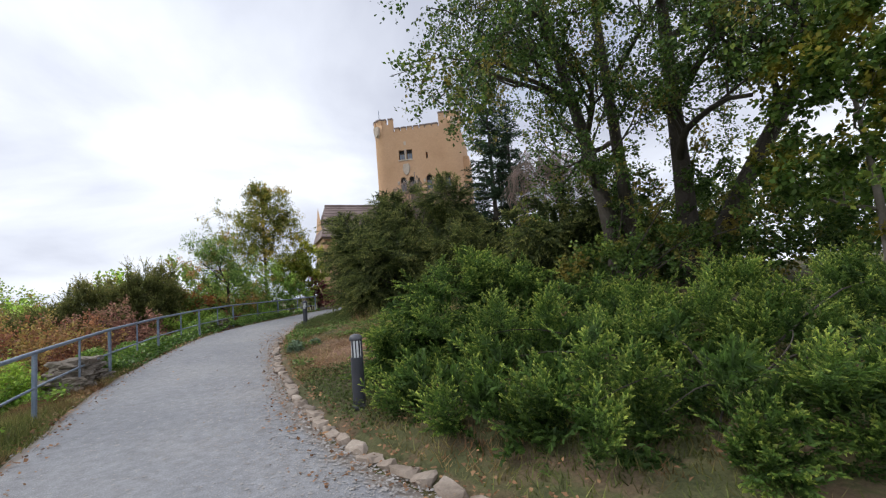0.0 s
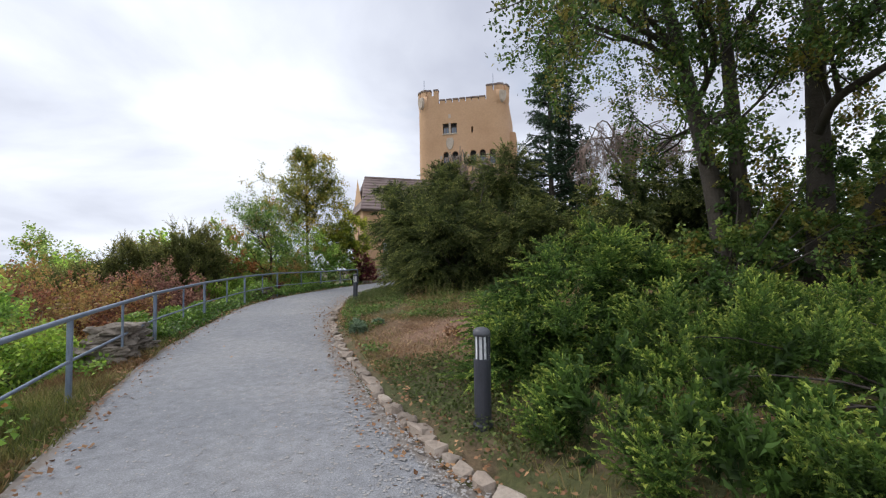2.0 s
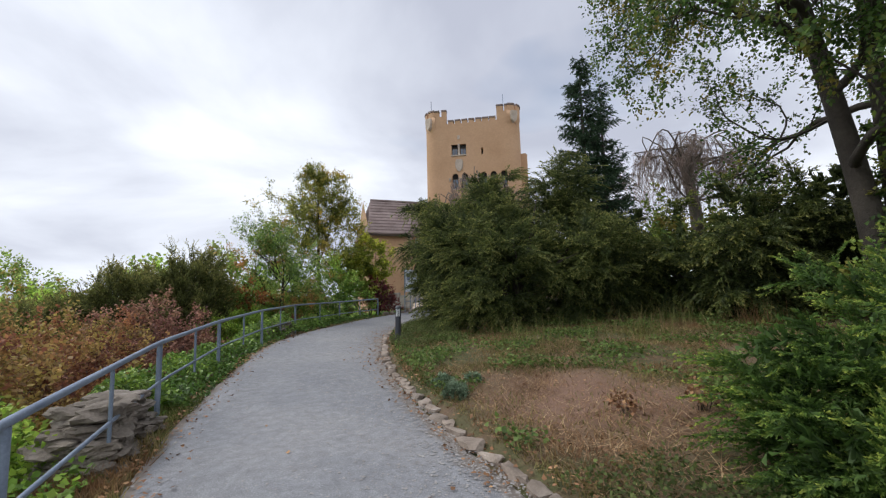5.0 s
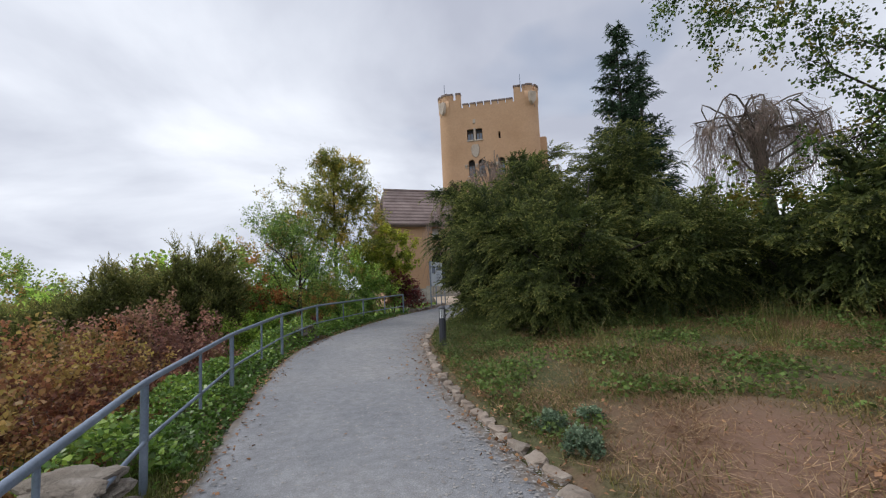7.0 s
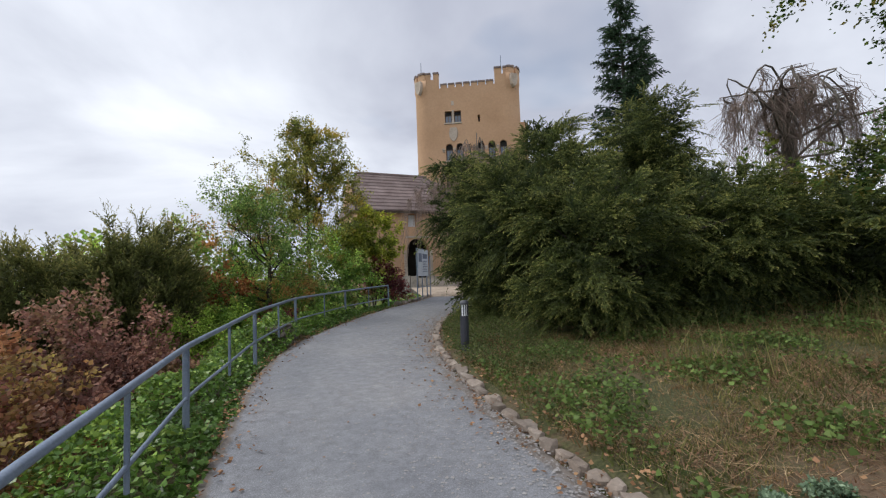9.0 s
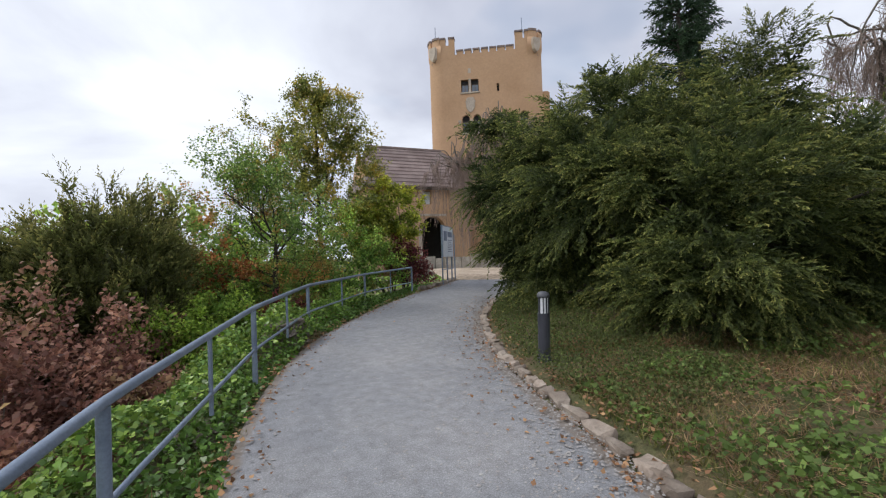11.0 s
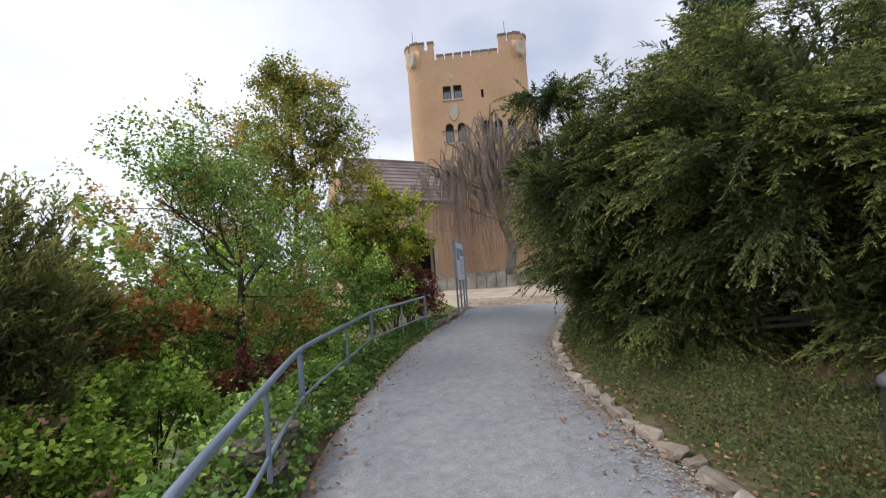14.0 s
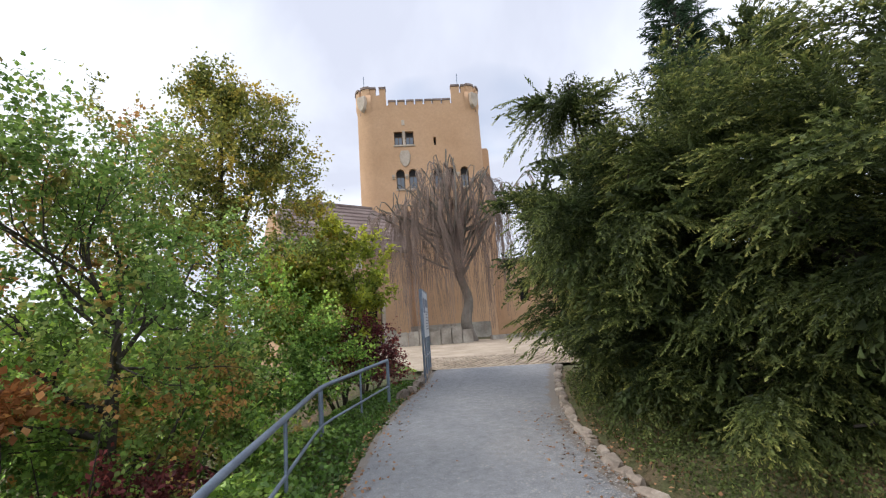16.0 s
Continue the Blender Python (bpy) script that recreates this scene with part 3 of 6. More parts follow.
def build_tower():
    t = thing("tower", "ochre-rendered square castle tower with battlements and corner turrets", "tower", (13.94, 43.07, 0), -31.67)
    lo, hi, ua, ub, depth, r = 1.2, 18.35, -1.3, 5.8, 9.3, 1.1
    holes = [(0.30, 0.92, 15.45, 16.5, False), (1.12, 1.74, 15.45, 16.5, False), (3.2, 3.38, 15.35, 15.98, False),
             (0.30, 0.92, 12.1, 13.6, True), (1.22, 1.84, 12.1, 13.6, True), (3.05, 3.67, 12.1, 13.6, True), (4.0, 4.62, 12.1, 13.6, True), (5.0, 5.6, 12.1, 13.6, True)]
    part("front_wall", wall_with_openings(ua, ub, lo, hi, 0, 0.6, holes), LIMEWASH, t)
    # sides, back and rounded corners
    left, right = -2.4, 6.9

    def outline(grow):
        pts = [(ua, -grow if grow else 0)]
        for cx, cy, a0, a1 in ((left + r, r, 270, 180), (left + r, depth - r, 180, 90), (right - r, depth - r, 90, 0), (right - r, r, 0, -90)):
            pts += [(cx + (r + grow) * math.cos(radians(a)), cy + (r + grow) * math.sin(radians(a))) for a in np.linspace(a0, a1, 9)]
        return pts + [(ub, -grow if grow else 0)]

    bm = bmesh.new()
    o = outline(0)[1:-1]
    rows = [[bm.verts.new((*p, z)) for p in o] for z in (lo, 6.0, 12.0, hi)]
    for a, b in zip(rows[:-1], rows[1:]):
        for i in range(len(o) - 1):
            bm.faces.new((a[i], a[i + 1], b[i + 1], b[i]))
    part("side_wall", bm, LIMEWASH, t, smooth=True)
    part("deck", box((left + 0.3, 0.3, 18.0), (right - 0.3, depth - 0.3, 18.2)), COPING, t)
    part("parapet", box((ua, 0, hi), (ub, 0.45, 18.62)), LIMEWASH, t)
    part("back_parapet", box((left + 0.6, depth - 0.45, hi), (right - 0.6, depth, 18.7)), LIMEWASH, t)
    # front merlons with coping slabs
    u = 0.03
    for i in range(7):
        w = 0.52 if i < 5 else 0.60
        m = part("merlon", box((u, 0.0, 18.60), (u + w, 0.42, 18.88)), LIMEWASH, t)
        part("coping", box((u - 0.03, -0.05, 18.88), (u + w + 0.03, 0.47, 19.03), 0.015), COPING, m)
        u += w + (0.155 if i < 4 else 0.1)
    # corner turrets: a drum corbelled out, three or four merlons round it
    for nm, cx, a0, a1, flat in (("corner_turret", left + r + 0.05, 270, 100, (ua - 0.05, -0.15)), ("corner_turret", right - r - 0.05, -90, 80, (4.78, ub + 0.05))):
        tur = hang(nm, None, t)
        bm = bmesh.new()
        angs = [radians(a) for a in np.linspace(a0, a1, 15)]
        levels = ((18.0, 0.0), (18.35, 0.05), (18.7, 0.12), (19.45, 0.13))
        rows = [[bm.verts.new((cx + (r + g) * math.cos(a), r + (r + g) * math.sin(a), z)) for a in angs] for z, g in levels]
        inner = [[bm.verts.new((cx + (r - 0.2) * math.cos(a), r + (r - 0.2) * math.sin(a), z)) for a in angs] for z in (19.45, 18.2)]
        rows += inner
        for a, b in zip(rows[:-1], rows[1:]):
            for i in range(len(angs) - 1):
                bm.faces.new((a[i], a[i + 1], b[i + 1], b[i]))
        part("drum", bm, LIMEWASH, tur, smooth=True)
        f0, f1 = flat
        part("raised_parapet", box((f0, -0.006, 18.3), (f1, 0.45, 19.45)), LIMEWASH, tur)
        spans = [(f0, f0 + 0.46), (f1 - 0.46, f1)]
        if f0 > 0:
            spans = [(f0, f0 + 0.62), (f0 + 0.76, f1)]
        for a, b in spans:
            m = part("merlon", box((a, -0.01, 19.45), (b, 0.42, 19.95)), LIMEWASH, tur)
            part("coping", box((a - 0.03, -0.06, 19.95), (b + 0.03, 0.47, 20.12), 0.015), COPING, m)
        for k in range(4):
            s = a0 + (a1 - a0) * (k + 0.12) / 4.0
            e = a0 + (a1 - a0) * (k + 0.86) / 4.0
            for nm2, z0, z1, g, mt in (("merlon", 19.45, 19.95, 0.13, LIMEWASH), ("coping", 19.95, 20.12, 0.19, COPING)):
                bm = bmesh.new()
                aa = [radians(q) for q in np.linspace(s, e, 5)]
                ring = [[bm.verts.new((cx + R * math.cos(q), r + R * math.sin(q), z)) for q in aa] for R, z in ((r + g, z0), (r + g, z1), (r - 0.2, z1), (r - 0.2, z0))]
                for j in range(4):
                    for i in range(4):
                        bm.faces.new((ring[j][i], ring[j][i + 1], ring[(j + 1) % 4][i + 1], ring[(j + 1) % 4][i]))
                for i in (0, 4):
                    bm.faces.new([ring[j][i] for j in range(4)])
                bmesh.ops.recalc_face_normals(bm, faces=bm.faces)
                part(nm2, bm, mt, tur)
        # carved shield on the corner
        am = radians(-60 if f0 > 0 else 240)
        c = Vector((cx + (r + 0.2) * math.cos(am), r + (r + 0.2) * math.sin(am), 18.75))
        bm = bmesh.new()
        prof = [(-0.3, 0.55), (0.3, 0.55), (0.33, 0.1), (0.22, -0.35), (0, -0.62), (-0.22, -0.35), (-0.33, 0.1)]
        nrm, tan = Vector((math.cos(am), math.sin(am), 0)), Vector((-math.sin(am), math.cos(am), 0))
        f_, b_ = [bm.verts.new(c + tan * x + Vector((0, 0, z)) + nrm * 0.18) for x, z in prof], [bm.verts.new(c + tan * x + Vector((0, 0, z)) - nrm * 0.2) for x, z in prof]
        bm.faces.new(f_)
        for i in range(len(prof)):
            bm.faces.new((f_[i], f_[(i + 1) % 7], b_[(i + 1) % 7], b_[i]))
        bmesh.ops.recalc_face_normals(bm, faces=bm.faces)
        part("shield", bm, SANDSTONE, tur, "weathered stone shield")
        v, f = tube_np([(cx + (-0.55 if f0 < 0 else -0.35), 0.8, 18.2), (cx + (-0.55 if f0 < 0 else -0.35), 0.8, 21.5)], 0.03, 6)
        hang("lightning_rod", mesh_np("lightning_rod", v, f, STEEL), tur)
    for h in holes:
        a, b, c, d, arched = h
        if b - a > 0.3:
            glazing(t, a, b, c, d, 0.22, arched)
            part("window_sill", box((a - 0.06, -0.09, c - 0.12), (b + 0.06, 0.3, c - 0.002), 0.012), SANDSTONE, t)
    # sheet behind the windows, near-black in place of unlit rooms
    part("room_shade_sheet", box((-1.0, 0.62, 11.5), (5.7, 0.7, 17.5)), ROOM_SHADE, t)
    part("mullion", box((0.925, -0.03, 15.3), (1.115, 0.25, 16.55)), SANDSTONE, t)
    for a in (0.1, 1.07, 2.0, 2.88, 3.83, 4.8):
        part("corbel", add_box(box((a - 0.12, -0.16, 12.98), (a + 0.12, 0.1, 13.16), 0.02), (a - 0.08, -0.1, 12.84), (a + 0.08, 0.1, 12.98)), SANDSTONE, t)
    bm = bmesh.new()
    prof = [(-0.3, 0.62), (0.3, 0.62), (0.42, 0.3), (0.36, -0.2), (0.2, -0.48), (0, -0.6), (-0.2, -0.48), (-0.36, -0.2), (-0.42, 0.3)]
    fr, bk = [bm.verts.new((1.02 + x * 0.86, -0.12, 14.36 + z)) for x, z in prof], [bm.verts.new((1.02 + x, 0.02, 14.36 + z)) for x, z in prof]
    bm.faces.new(fr)
    for i in range(9):
        bm.faces.new((fr[i], fr[(i + 1) % 9], bk[(i + 1) % 9], bk[i]))
    bmesh.ops.recalc_face_normals(bm, faces=bm.faces)
    part("crest", bm, SANDSTONE, t, "pale carved stone coat of arms")
    part("plaque", box((0.9, -0.04, 17.0), (1.13, 0.02, 17.4), 0.01), SANDSTONE, t)
    part("buttress", box((right - 0.9, 1.6, lo), (right + 0.62, 4.6, 15.6), 0.1), LIMEWASH, t)
    annex = wall_with_openings(6.2, 19.0, 1.0, 6.6, 2.2, 2.8, [(9.0, 9.8, 3.6, 5.2, True), (12.0, 12.8, 3.6, 5.2, True)])
    part("annex_wall", annex, LIMEWASH, t)
    part("annex_roof", box((6.2, 1.9, 6.6), (19.2, 6.0, 6.85), 0.03), ROOF, t)
    # the same painted darkness behind the annex windows
    part("annex_shade_sheet", box((8.0, 3.0, 3.0), (14.0, 3.1, 6.0)), ROOM_SHADE, t)
    part("plinth", box((ua - 0.4, -0.2, 1.1), (ub + 0.4, 0.0, 2.3), 0.03), OLD_WALL, t)


def build_gatehouse():
    g = thing("gatehouse", "ochre gatehouse with a steep brown tiled roof and arched gateway", "house", (0, 0, 0))
    x0, x1, y0, y1, ze, zr = 5.75, 13.5, 41.0, 47.0, 7.45, 10.75
    holes = [(9.6, 11.5, 1.2, 5.1, True), (9.75, 10.45, 6.0, 7.0, False)]
    part("front_wall", wall_with_openings(x0, x1, 1.1, ze, y0, y0 + 0.6, holes), LIMEWASH, g)
    bm = bmesh.new()
    for x in (x0, x1):
        q = [bm.verts.new(p) for p in ((x, y0 + 0.6, 0.6), (x, y1, 0.6), (x, y1, ze), (x, (y0 + y1) / 2, zr - 0.15), (x, y0 + 0.6, ze + 0.5))]
        bm.faces.new(q)
    q = [bm.verts.new(p) for p in ((x0, y1, 0.6), (x1, y1, 0.6), (x1, y1, ze), (x0, y1, ze))]
    bm.faces.new(q)
    part("gable_wall", bm, LIMEWASH, g)
    # near-black sheet across the gateway, painting the shade inside
    part("passage_shade_sheet", box((9.0, 43.0, 1.1), (12.2, 43.1, 6.9)), ROOM_SHADE, g)
    part("window", box((9.78, y0 + 0.25, 6.03), (10.42, y0 + 0.28, 6.97)), WHITE, g, "whitewashed window recess")
    for a, b, c, d in ((9.35, 9.6, 1.2, 4.15), (11.5, 11.75, 1.2, 4.15), (9.5, 11.6, 5.12, 5.3)):
        part("arch_stone", box((a, y0 - 0.05, c), (b, y0 + 0.2, d), 0.02), SANDSTONE, g)
    # roof: courses of tiles, each lapping the one below
    roof = hang("roof", None, g)
    ym, rows = (y0 + y1) / 2, 11
    for s in (-1, 1):
        for i in range(rows):
            a, b = i / rows, (i + 1) / rows + 0.02
            ya, yb = (y0 - 0.45 + (ym - y0 + 0.45) * a, y0 - 0.45 + (ym - y0 + 0.45) * b)
            za, zb = ze - 0.25 + (zr - ze + 0.25) * a, ze - 0.25 + (zr - ze + 0.25) * b
            if s > 0:
                ya, yb = 2 * ym - ya, 2 * ym - yb
            bm = bmesh.new()
            off = 0.10
            # the gable ends lean in towards the ridge (half hip)
            xa, xb = x0 - 0.25 + 0.95 * a, x0 - 0.25 + 0.95 * b
            q = [bm.verts.new(p) for p in ((xa, ya, za + off), (x1 + 0.3, ya, za + off), (x1 + 0.3, yb, zb + 0.01), (xb, yb, zb + 0.01), (xa, ya, za), (x1 + 0.3, ya, za))]
            bm.faces.new(q[:4])
            bm.faces.new((q[4], q[5], q[1], q[0]))
            bmesh.ops.recalc_face_normals(bm, faces=bm.faces)
            part("tile_course", bm, ROOF, roof)
    part("ridge", box((x0 + 0.65, ym - 0.12, zr - 0.05), (x1 + 0.3, ym + 0.12, zr + 0.14), 0.04), ROOF, roof)
    part("hip", (lambda bm: (bm.faces.new([bm.verts.new(p) for p in ((x0 - 0.25, y0 - 0.45, ze - 0.25), (x0 + 0.7, ym, zr), (x0 - 0.25, y1 + 0.45, ze - 0.25))]), bm)[1])(bmesh.new()), ROOF, roof)
    part("eaves_board", box((x0 - 0.2, y0 - 0.42, ze - 0.42), (x1, y0 - 0.34, ze - 0.25)), WOOD_DARK, g)


build_tower()
build_gatehouse()
for nm, a, b in (("wall_west", (6.5, 38.2), (13.2, 34.4)), ("wall_east", (14.6, 34.6), (26.0, 31.5))):
    d = Vector((b[0] - a[0], b[1] - a[1], 0))
    bm = bmesh.new()
    n = 14
    for i in range(n):
        h = 0.85 + 0.12 * math.sin(i * 2.3) if nm == "wall_west" else 0.3
        add_box(bm, (d.length * i / n + 0.01, -0.2, -0.3), (d.length * (i + 1) / n - 0.01, 0.2, h), 0.03)
    w = part(nm, bm, OLD_WALL)
    w.matrix_basis = pose(a[0], a[1], 1.25, 0, 0, math.degrees(math.atan2(d.y, d.x)))
    tagged(w, "low weathered stone wall before the castle", "wall", kind="structure")

# ---- handrail ----
POSTS = [(-2.05, -3.6), (-2.45, 0.4), (-2.62, 4.0), (-2.75, 7.55), (-2.74, 10.7), (-2.42, 13.5), (-1.79, 16.35), (-0.92, 19.0), (0.84, 22.2), (2.75, 24.0)]


def build_rail():
    t = thing("handrail", "blue-grey galvanised steel tube handrail along the path", "railing")
    top = []
    for x, y in POSTS:
        g = float(np.interp(y, GY, GZ))
        h = 0.86 if y < 18 else 0.84 if y < 20 else 0.74
        top.append((x, y, g + h))
        v, f = tube_np([(x, y, g - 0.25), (x, y, g + h - 0.02)], 0.030, 10)
        hang("post", mesh_np("post", v, f, STEEL, smooth=True), t)
    top = np.array(top)
    for nm, dz, r in (("top_rail", 0.0, 0.027), ("lower_rail", -0.46, 0.017)):
        line = np.vstack([top[:1] + (top[i] - top[0]) for i in range(len(top))])
        dense = np.vstack([np.linspace(a, b, 9)[:-1] for a, b in zip(line[:-1], line[1:])] + [line[-1:]])
        k = np.array([0.2, 0.6, 0.2])
        sm = dense.copy()
        sm[1:-1] = dense[:-2] * k[0] + dense[1:-1] * k[1] + dense[2:] * k[2]
        sm[:, 2] += dz
        v, f = tube_np(sm, r, 10)
        hang(nm, mesh_np(nm, v, f, STEEL, smooth=True), t)
    for a, b in zip(top[:-1], top[1:]):
        m = (a + b) / 2
        g = float(np.interp(m[1], GY, GZ))
        v, f = tube_np([(m[0], m[1], m[2] - 0.62), (m[0], m[1], m[2] - 0.01)], 0.017, 8)
        hang("thin_post", mesh_np("thin_post", v, f, STEEL, smooth=True), t)


build_rail()

# ---- path lights ----


def lathe(profile, n=20):
    bm = bmesh.new()
    rings = [[bm.verts.new((r * math.cos(a), r * math.sin(a), z)) for a in np.linspace(0, 2 * math.pi, n, endpoint=False)] for r, z in profile]
    for a, b in zip(rings[:-1], rings[1:]):
        for i in range(n):
            bm.faces.new((a[i], a[(i + 1) % n], b[(i + 1) % n], b[i]))
    bm.faces.new(rings[-1])
    bm.faces.new(rings[0][::-1])
    return bm


def build_bollard(x, y, lean, first=None):
    z = land1(x, y) - 0.02
    if first:
        return copy_thing(first, pose(x, y, z, lean, 0, 35))
    t = thing("bollard_light", "dark grey bollard light with a white opal lamp window", "bollard", (x, y, z), 20, group="bollard lights by the path")
    part("column", lathe([(0.072, -0.2), (0.072, 0.585), (0.066, 0.59)]), DARK_PAINT, t, smooth=False)
    part("lamp_glass", lathe([(0.058, 0.585), (0.058, 0.78)]), OPAL, t, "white opal glass")
    for k in range(5):
        a = radians(198 + 36 * k)
        b = part("cage_bar", box((-0.006, -0.004, 0.58), (0.006, 0.01, 0.785)), DARK_PAINT, t)
        b.matrix_basis = pose(0.062 * math.cos(a), 0.062 * math.sin(a), 0, 0, 0, math.degrees(a) - 90)
    sh = part("back_shield", lathe([(0.0605, 0.582), (0.0605, 0.784)]), DARK_PAINT, t)
    bm = bmesh.new()
    bm.from_mesh(sh.data)
    bmesh.ops.delete(bm, geom=[f for f in bm.faces if len(f.verts) > 4 or f.calc_center_median().y < 0.012], context="FACES")
    bm.to_mesh(sh.data)
    bm.free()
    part("cap", lathe([(0.074, 0.78), (0.076, 0.80), (0.072, 0.822), (0.055, 0.842), (0.025, 0.852)]), CAP_PAINT, t, smooth=True)
    part("base_collar", lathe([(0.088, -0.1), (0.088, 0.045), (0.078, 0.06)]), DARK_PAINT, t)
    return t


bollard = build_bollard(1.02, 5.15, 0)
build_bollard(1.42, 15.45, 1.0, bollard)

# ---- information board ----


def build_board():
    x, y = 4.35, 25.25
    t = thing("information_board", "tall pale blue information panel on thin steel posts", "sign", (x, y, 1.05), 53)
    for i, s in enumerate((0.0, 0.75, 1.5, 2.1)):
        v, f = tube_np([(s, 0, -0.3), (s, 0, 2.15 if i < 3 else 1.9)], 0.026, 8)
        hang("post", mesh_np("post", v, f, STEEL, smooth=True), t)
    p = part("panel", box((-0.02, -0.05, 1.02), (1.62, -0.027, 2.12), 0.006), PANEL_BLUE, t, "faded pale blue printed panel")
    part("panel_frame", add_box(add_box(box((-0.05, -0.055, 1.0), (-0.02, -0.02, 2.15)), (1.62, -0.055, 1.0), (1.65, -0.02, 2.15)), (-0.05, -0.055, 2.12), (1.65, -0.02, 2.15)), STEEL, t)
    for a, b, c, d in ((0.15, 0.6, 1.6, 1.95), (0.75, 1.45, 1.75, 1.95)):
        part("picture", box((a, -0.056, c), (b, -0.0505, d)), INK, p)
    for i in range(7):
        part("text_line", box((0.75, -0.055, 1.2 + i * 0.07), (1.45 - 0.1 * (i % 3), -0.0505, 1.225 + i * 0.07)), INK, p)
    part("crossbar", box((0.0, -0.015, 0.55), (2.1, 0.015, 0.58)), STEEL, t)


build_board()

# ---- plants: generators ----


def needles(P, D, Ln, M, blade, width, droop, tint0, flat=0.25, tilt=0.45):
    """Flat sprays: M pointed blades to both sides of an axis. P, D, Ln: start, way and length of each spray. Returns verts, tris, tint."""
    n = len(P)
    side = unit(np.cross(D, rng.normal(0, tilt, (n, 3)) + [0, 0, 1]))
    nor = np.cross(side, D)
    f = (np.arange(M) + 0.5) / M
    sg = np.where(np.arange(M) % 2 == 0, 1.0, -1.0)
    ax = P[:, None] + D[:, None] * (Ln[:, None] * f)[..., None]
    ax[..., 2] -= droop * (Ln[:, None] * f**2)
    ang = radians(48) - radians(26) * f + rng.normal(0, 0.16, (n, M))
    bl = blade * (1.05 - 0.55 * f) * rng.uniform(0.75, 1.3, (n, M))
    way = D[:, None] * np.cos(ang)[..., None] + side[:, None] * (sg * np.sin(ang))[..., None] + nor[:, None] * rng.normal(0, flat, (n, M))[..., None]
    tip = ax + way * bl[..., None]
    tip[..., 2] -= droop * bl * 0.5
    half = D[:, None] * width / 2 + nor[:, None] * (rng.normal(0, 0.3, (n, M)) * width)[..., None]
    v = np.stack([ax - half, ax + half, tip], 2).reshape(-1, 3)
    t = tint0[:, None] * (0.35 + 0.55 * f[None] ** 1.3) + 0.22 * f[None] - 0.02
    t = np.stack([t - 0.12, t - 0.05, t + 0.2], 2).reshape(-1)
    return v, np.arange(len(v)).reshape(-1, 3), np.clip(t, 0, 1)


def leaves(P, D, Ln, M, size, tint0, spread=0.5):
    """Twigs with M pointed oval leaves round each. Returns verts, quads, tint."""
    n = len(P)
    f = (np.arange(M) + rng.uniform(0, 1, (n, M))) / M
    at = P[:, None] + D[:, None] * (Ln[:, None] * f)[..., None] + rng.normal(0, 1, (n, M, 3)) * (Ln[:, None, None] * 0.12)
    way = unit(D[:, None] * 0.5 + rng.normal(0, spread, (n, M, 3)) + [0, 0, -0.15])
    nor = unit(rng.normal(0, 0.6, (n, M, 3)) + [0, 0, 0.9])
    sd = unit(np.cross(way, nor))
    s = size * rng.uniform(0.6, 1.25, (n, M))[..., None]
    mid = at + way * s * 0.45
    up = np.cross(sd, way) * s * 0.10
    v = np.stack([at, mid + sd * s * 0.36 + up, at + way * s, mid - sd * s * 0.36 + up], 2).reshape(-1, 3)
    t = np.repeat(np.clip(tint0[:, None] + rng.normal(0, 0.18, (n, M)), 0, 1).reshape(-1), 4)
    return v, np.arange(len(v)).reshape(-1, 4), t


def plumes(blobs, density, per, lift=0.35, inner=0.35, low=-0.35, rough=0.22, pl=0.75, fan=1.0):
    """Sprays set along boughs that fill ellipsoids (x, y, z, rx, ry, rz). Returns starts, ways and a tint value (0
    inside, 1 outside, higher towards the top), all one per spray.
    """
    Ps, Ds, Fs = [], [], []
    for bx, by, bz, rx, ry, rz in blobs:
        n = max(6, int(density * (rx * ry + rx * rz + ry * rz)))
        d = unit(rng.normal(0, 1, (n * 3, 3)))
        d = d[d[:, 2] > low][:n]
        n = len(d)
        R = np.array([rx, ry, rz])
        lump = 1 + rough * (np.sin(d[:, 0] * 5.1 + bx) * np.cos(d[:, 1] * 4.3 + by) + 0.6 * np.sin(d[:, 2] * 7 + bx * 3 + d[:, 0] * 4))
        reach = rng.uniform(0.55, 1.0, n) ** 0.5 * lump * rng.uniform(0.92, 1.1, n)
        end = np.array([bx, by, bz]) + d * R * reach[:, None]
        way = unit(d * R.max() / R + np.array([0, 0, lift]) + rng.normal(0, 0.3, (n, 3)))
        ln = pl * R.mean() * rng.uniform(0.35, 0.75, n)
        start = end - way * ln[:, None]
        fs = rng.uniform(inner, 1.0, (n, per)) ** 0.7
        p = start[:, None] + way[:, None] * (ln[:, None] * fs)[..., None]
        jit = rng.normal(0, 0.42, (n, per, 3)) * [1 / fan, 1 / fan, fan]
        p = p + np.cross(way, [0, 0, 1])[:, None] * (rng.normal(0, 0.22, (n, per)) * ln[:, None] * (1.15 - fs))[..., None] * (fan < 1)
        p[..., 2] -= (1 - fan) * 0.45 * ln[:, None] * fs**2
        w = unit(way[:, None] + jit)
        Ps.append(p.reshape(-1, 3)), Ds.append(w.reshape(-1, 3))
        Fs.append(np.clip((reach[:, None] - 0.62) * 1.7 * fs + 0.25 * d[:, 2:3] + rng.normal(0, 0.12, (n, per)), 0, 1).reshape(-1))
    return np.concatenate(Ps), np.concatenate(Ds), np.concatenate(Fs)


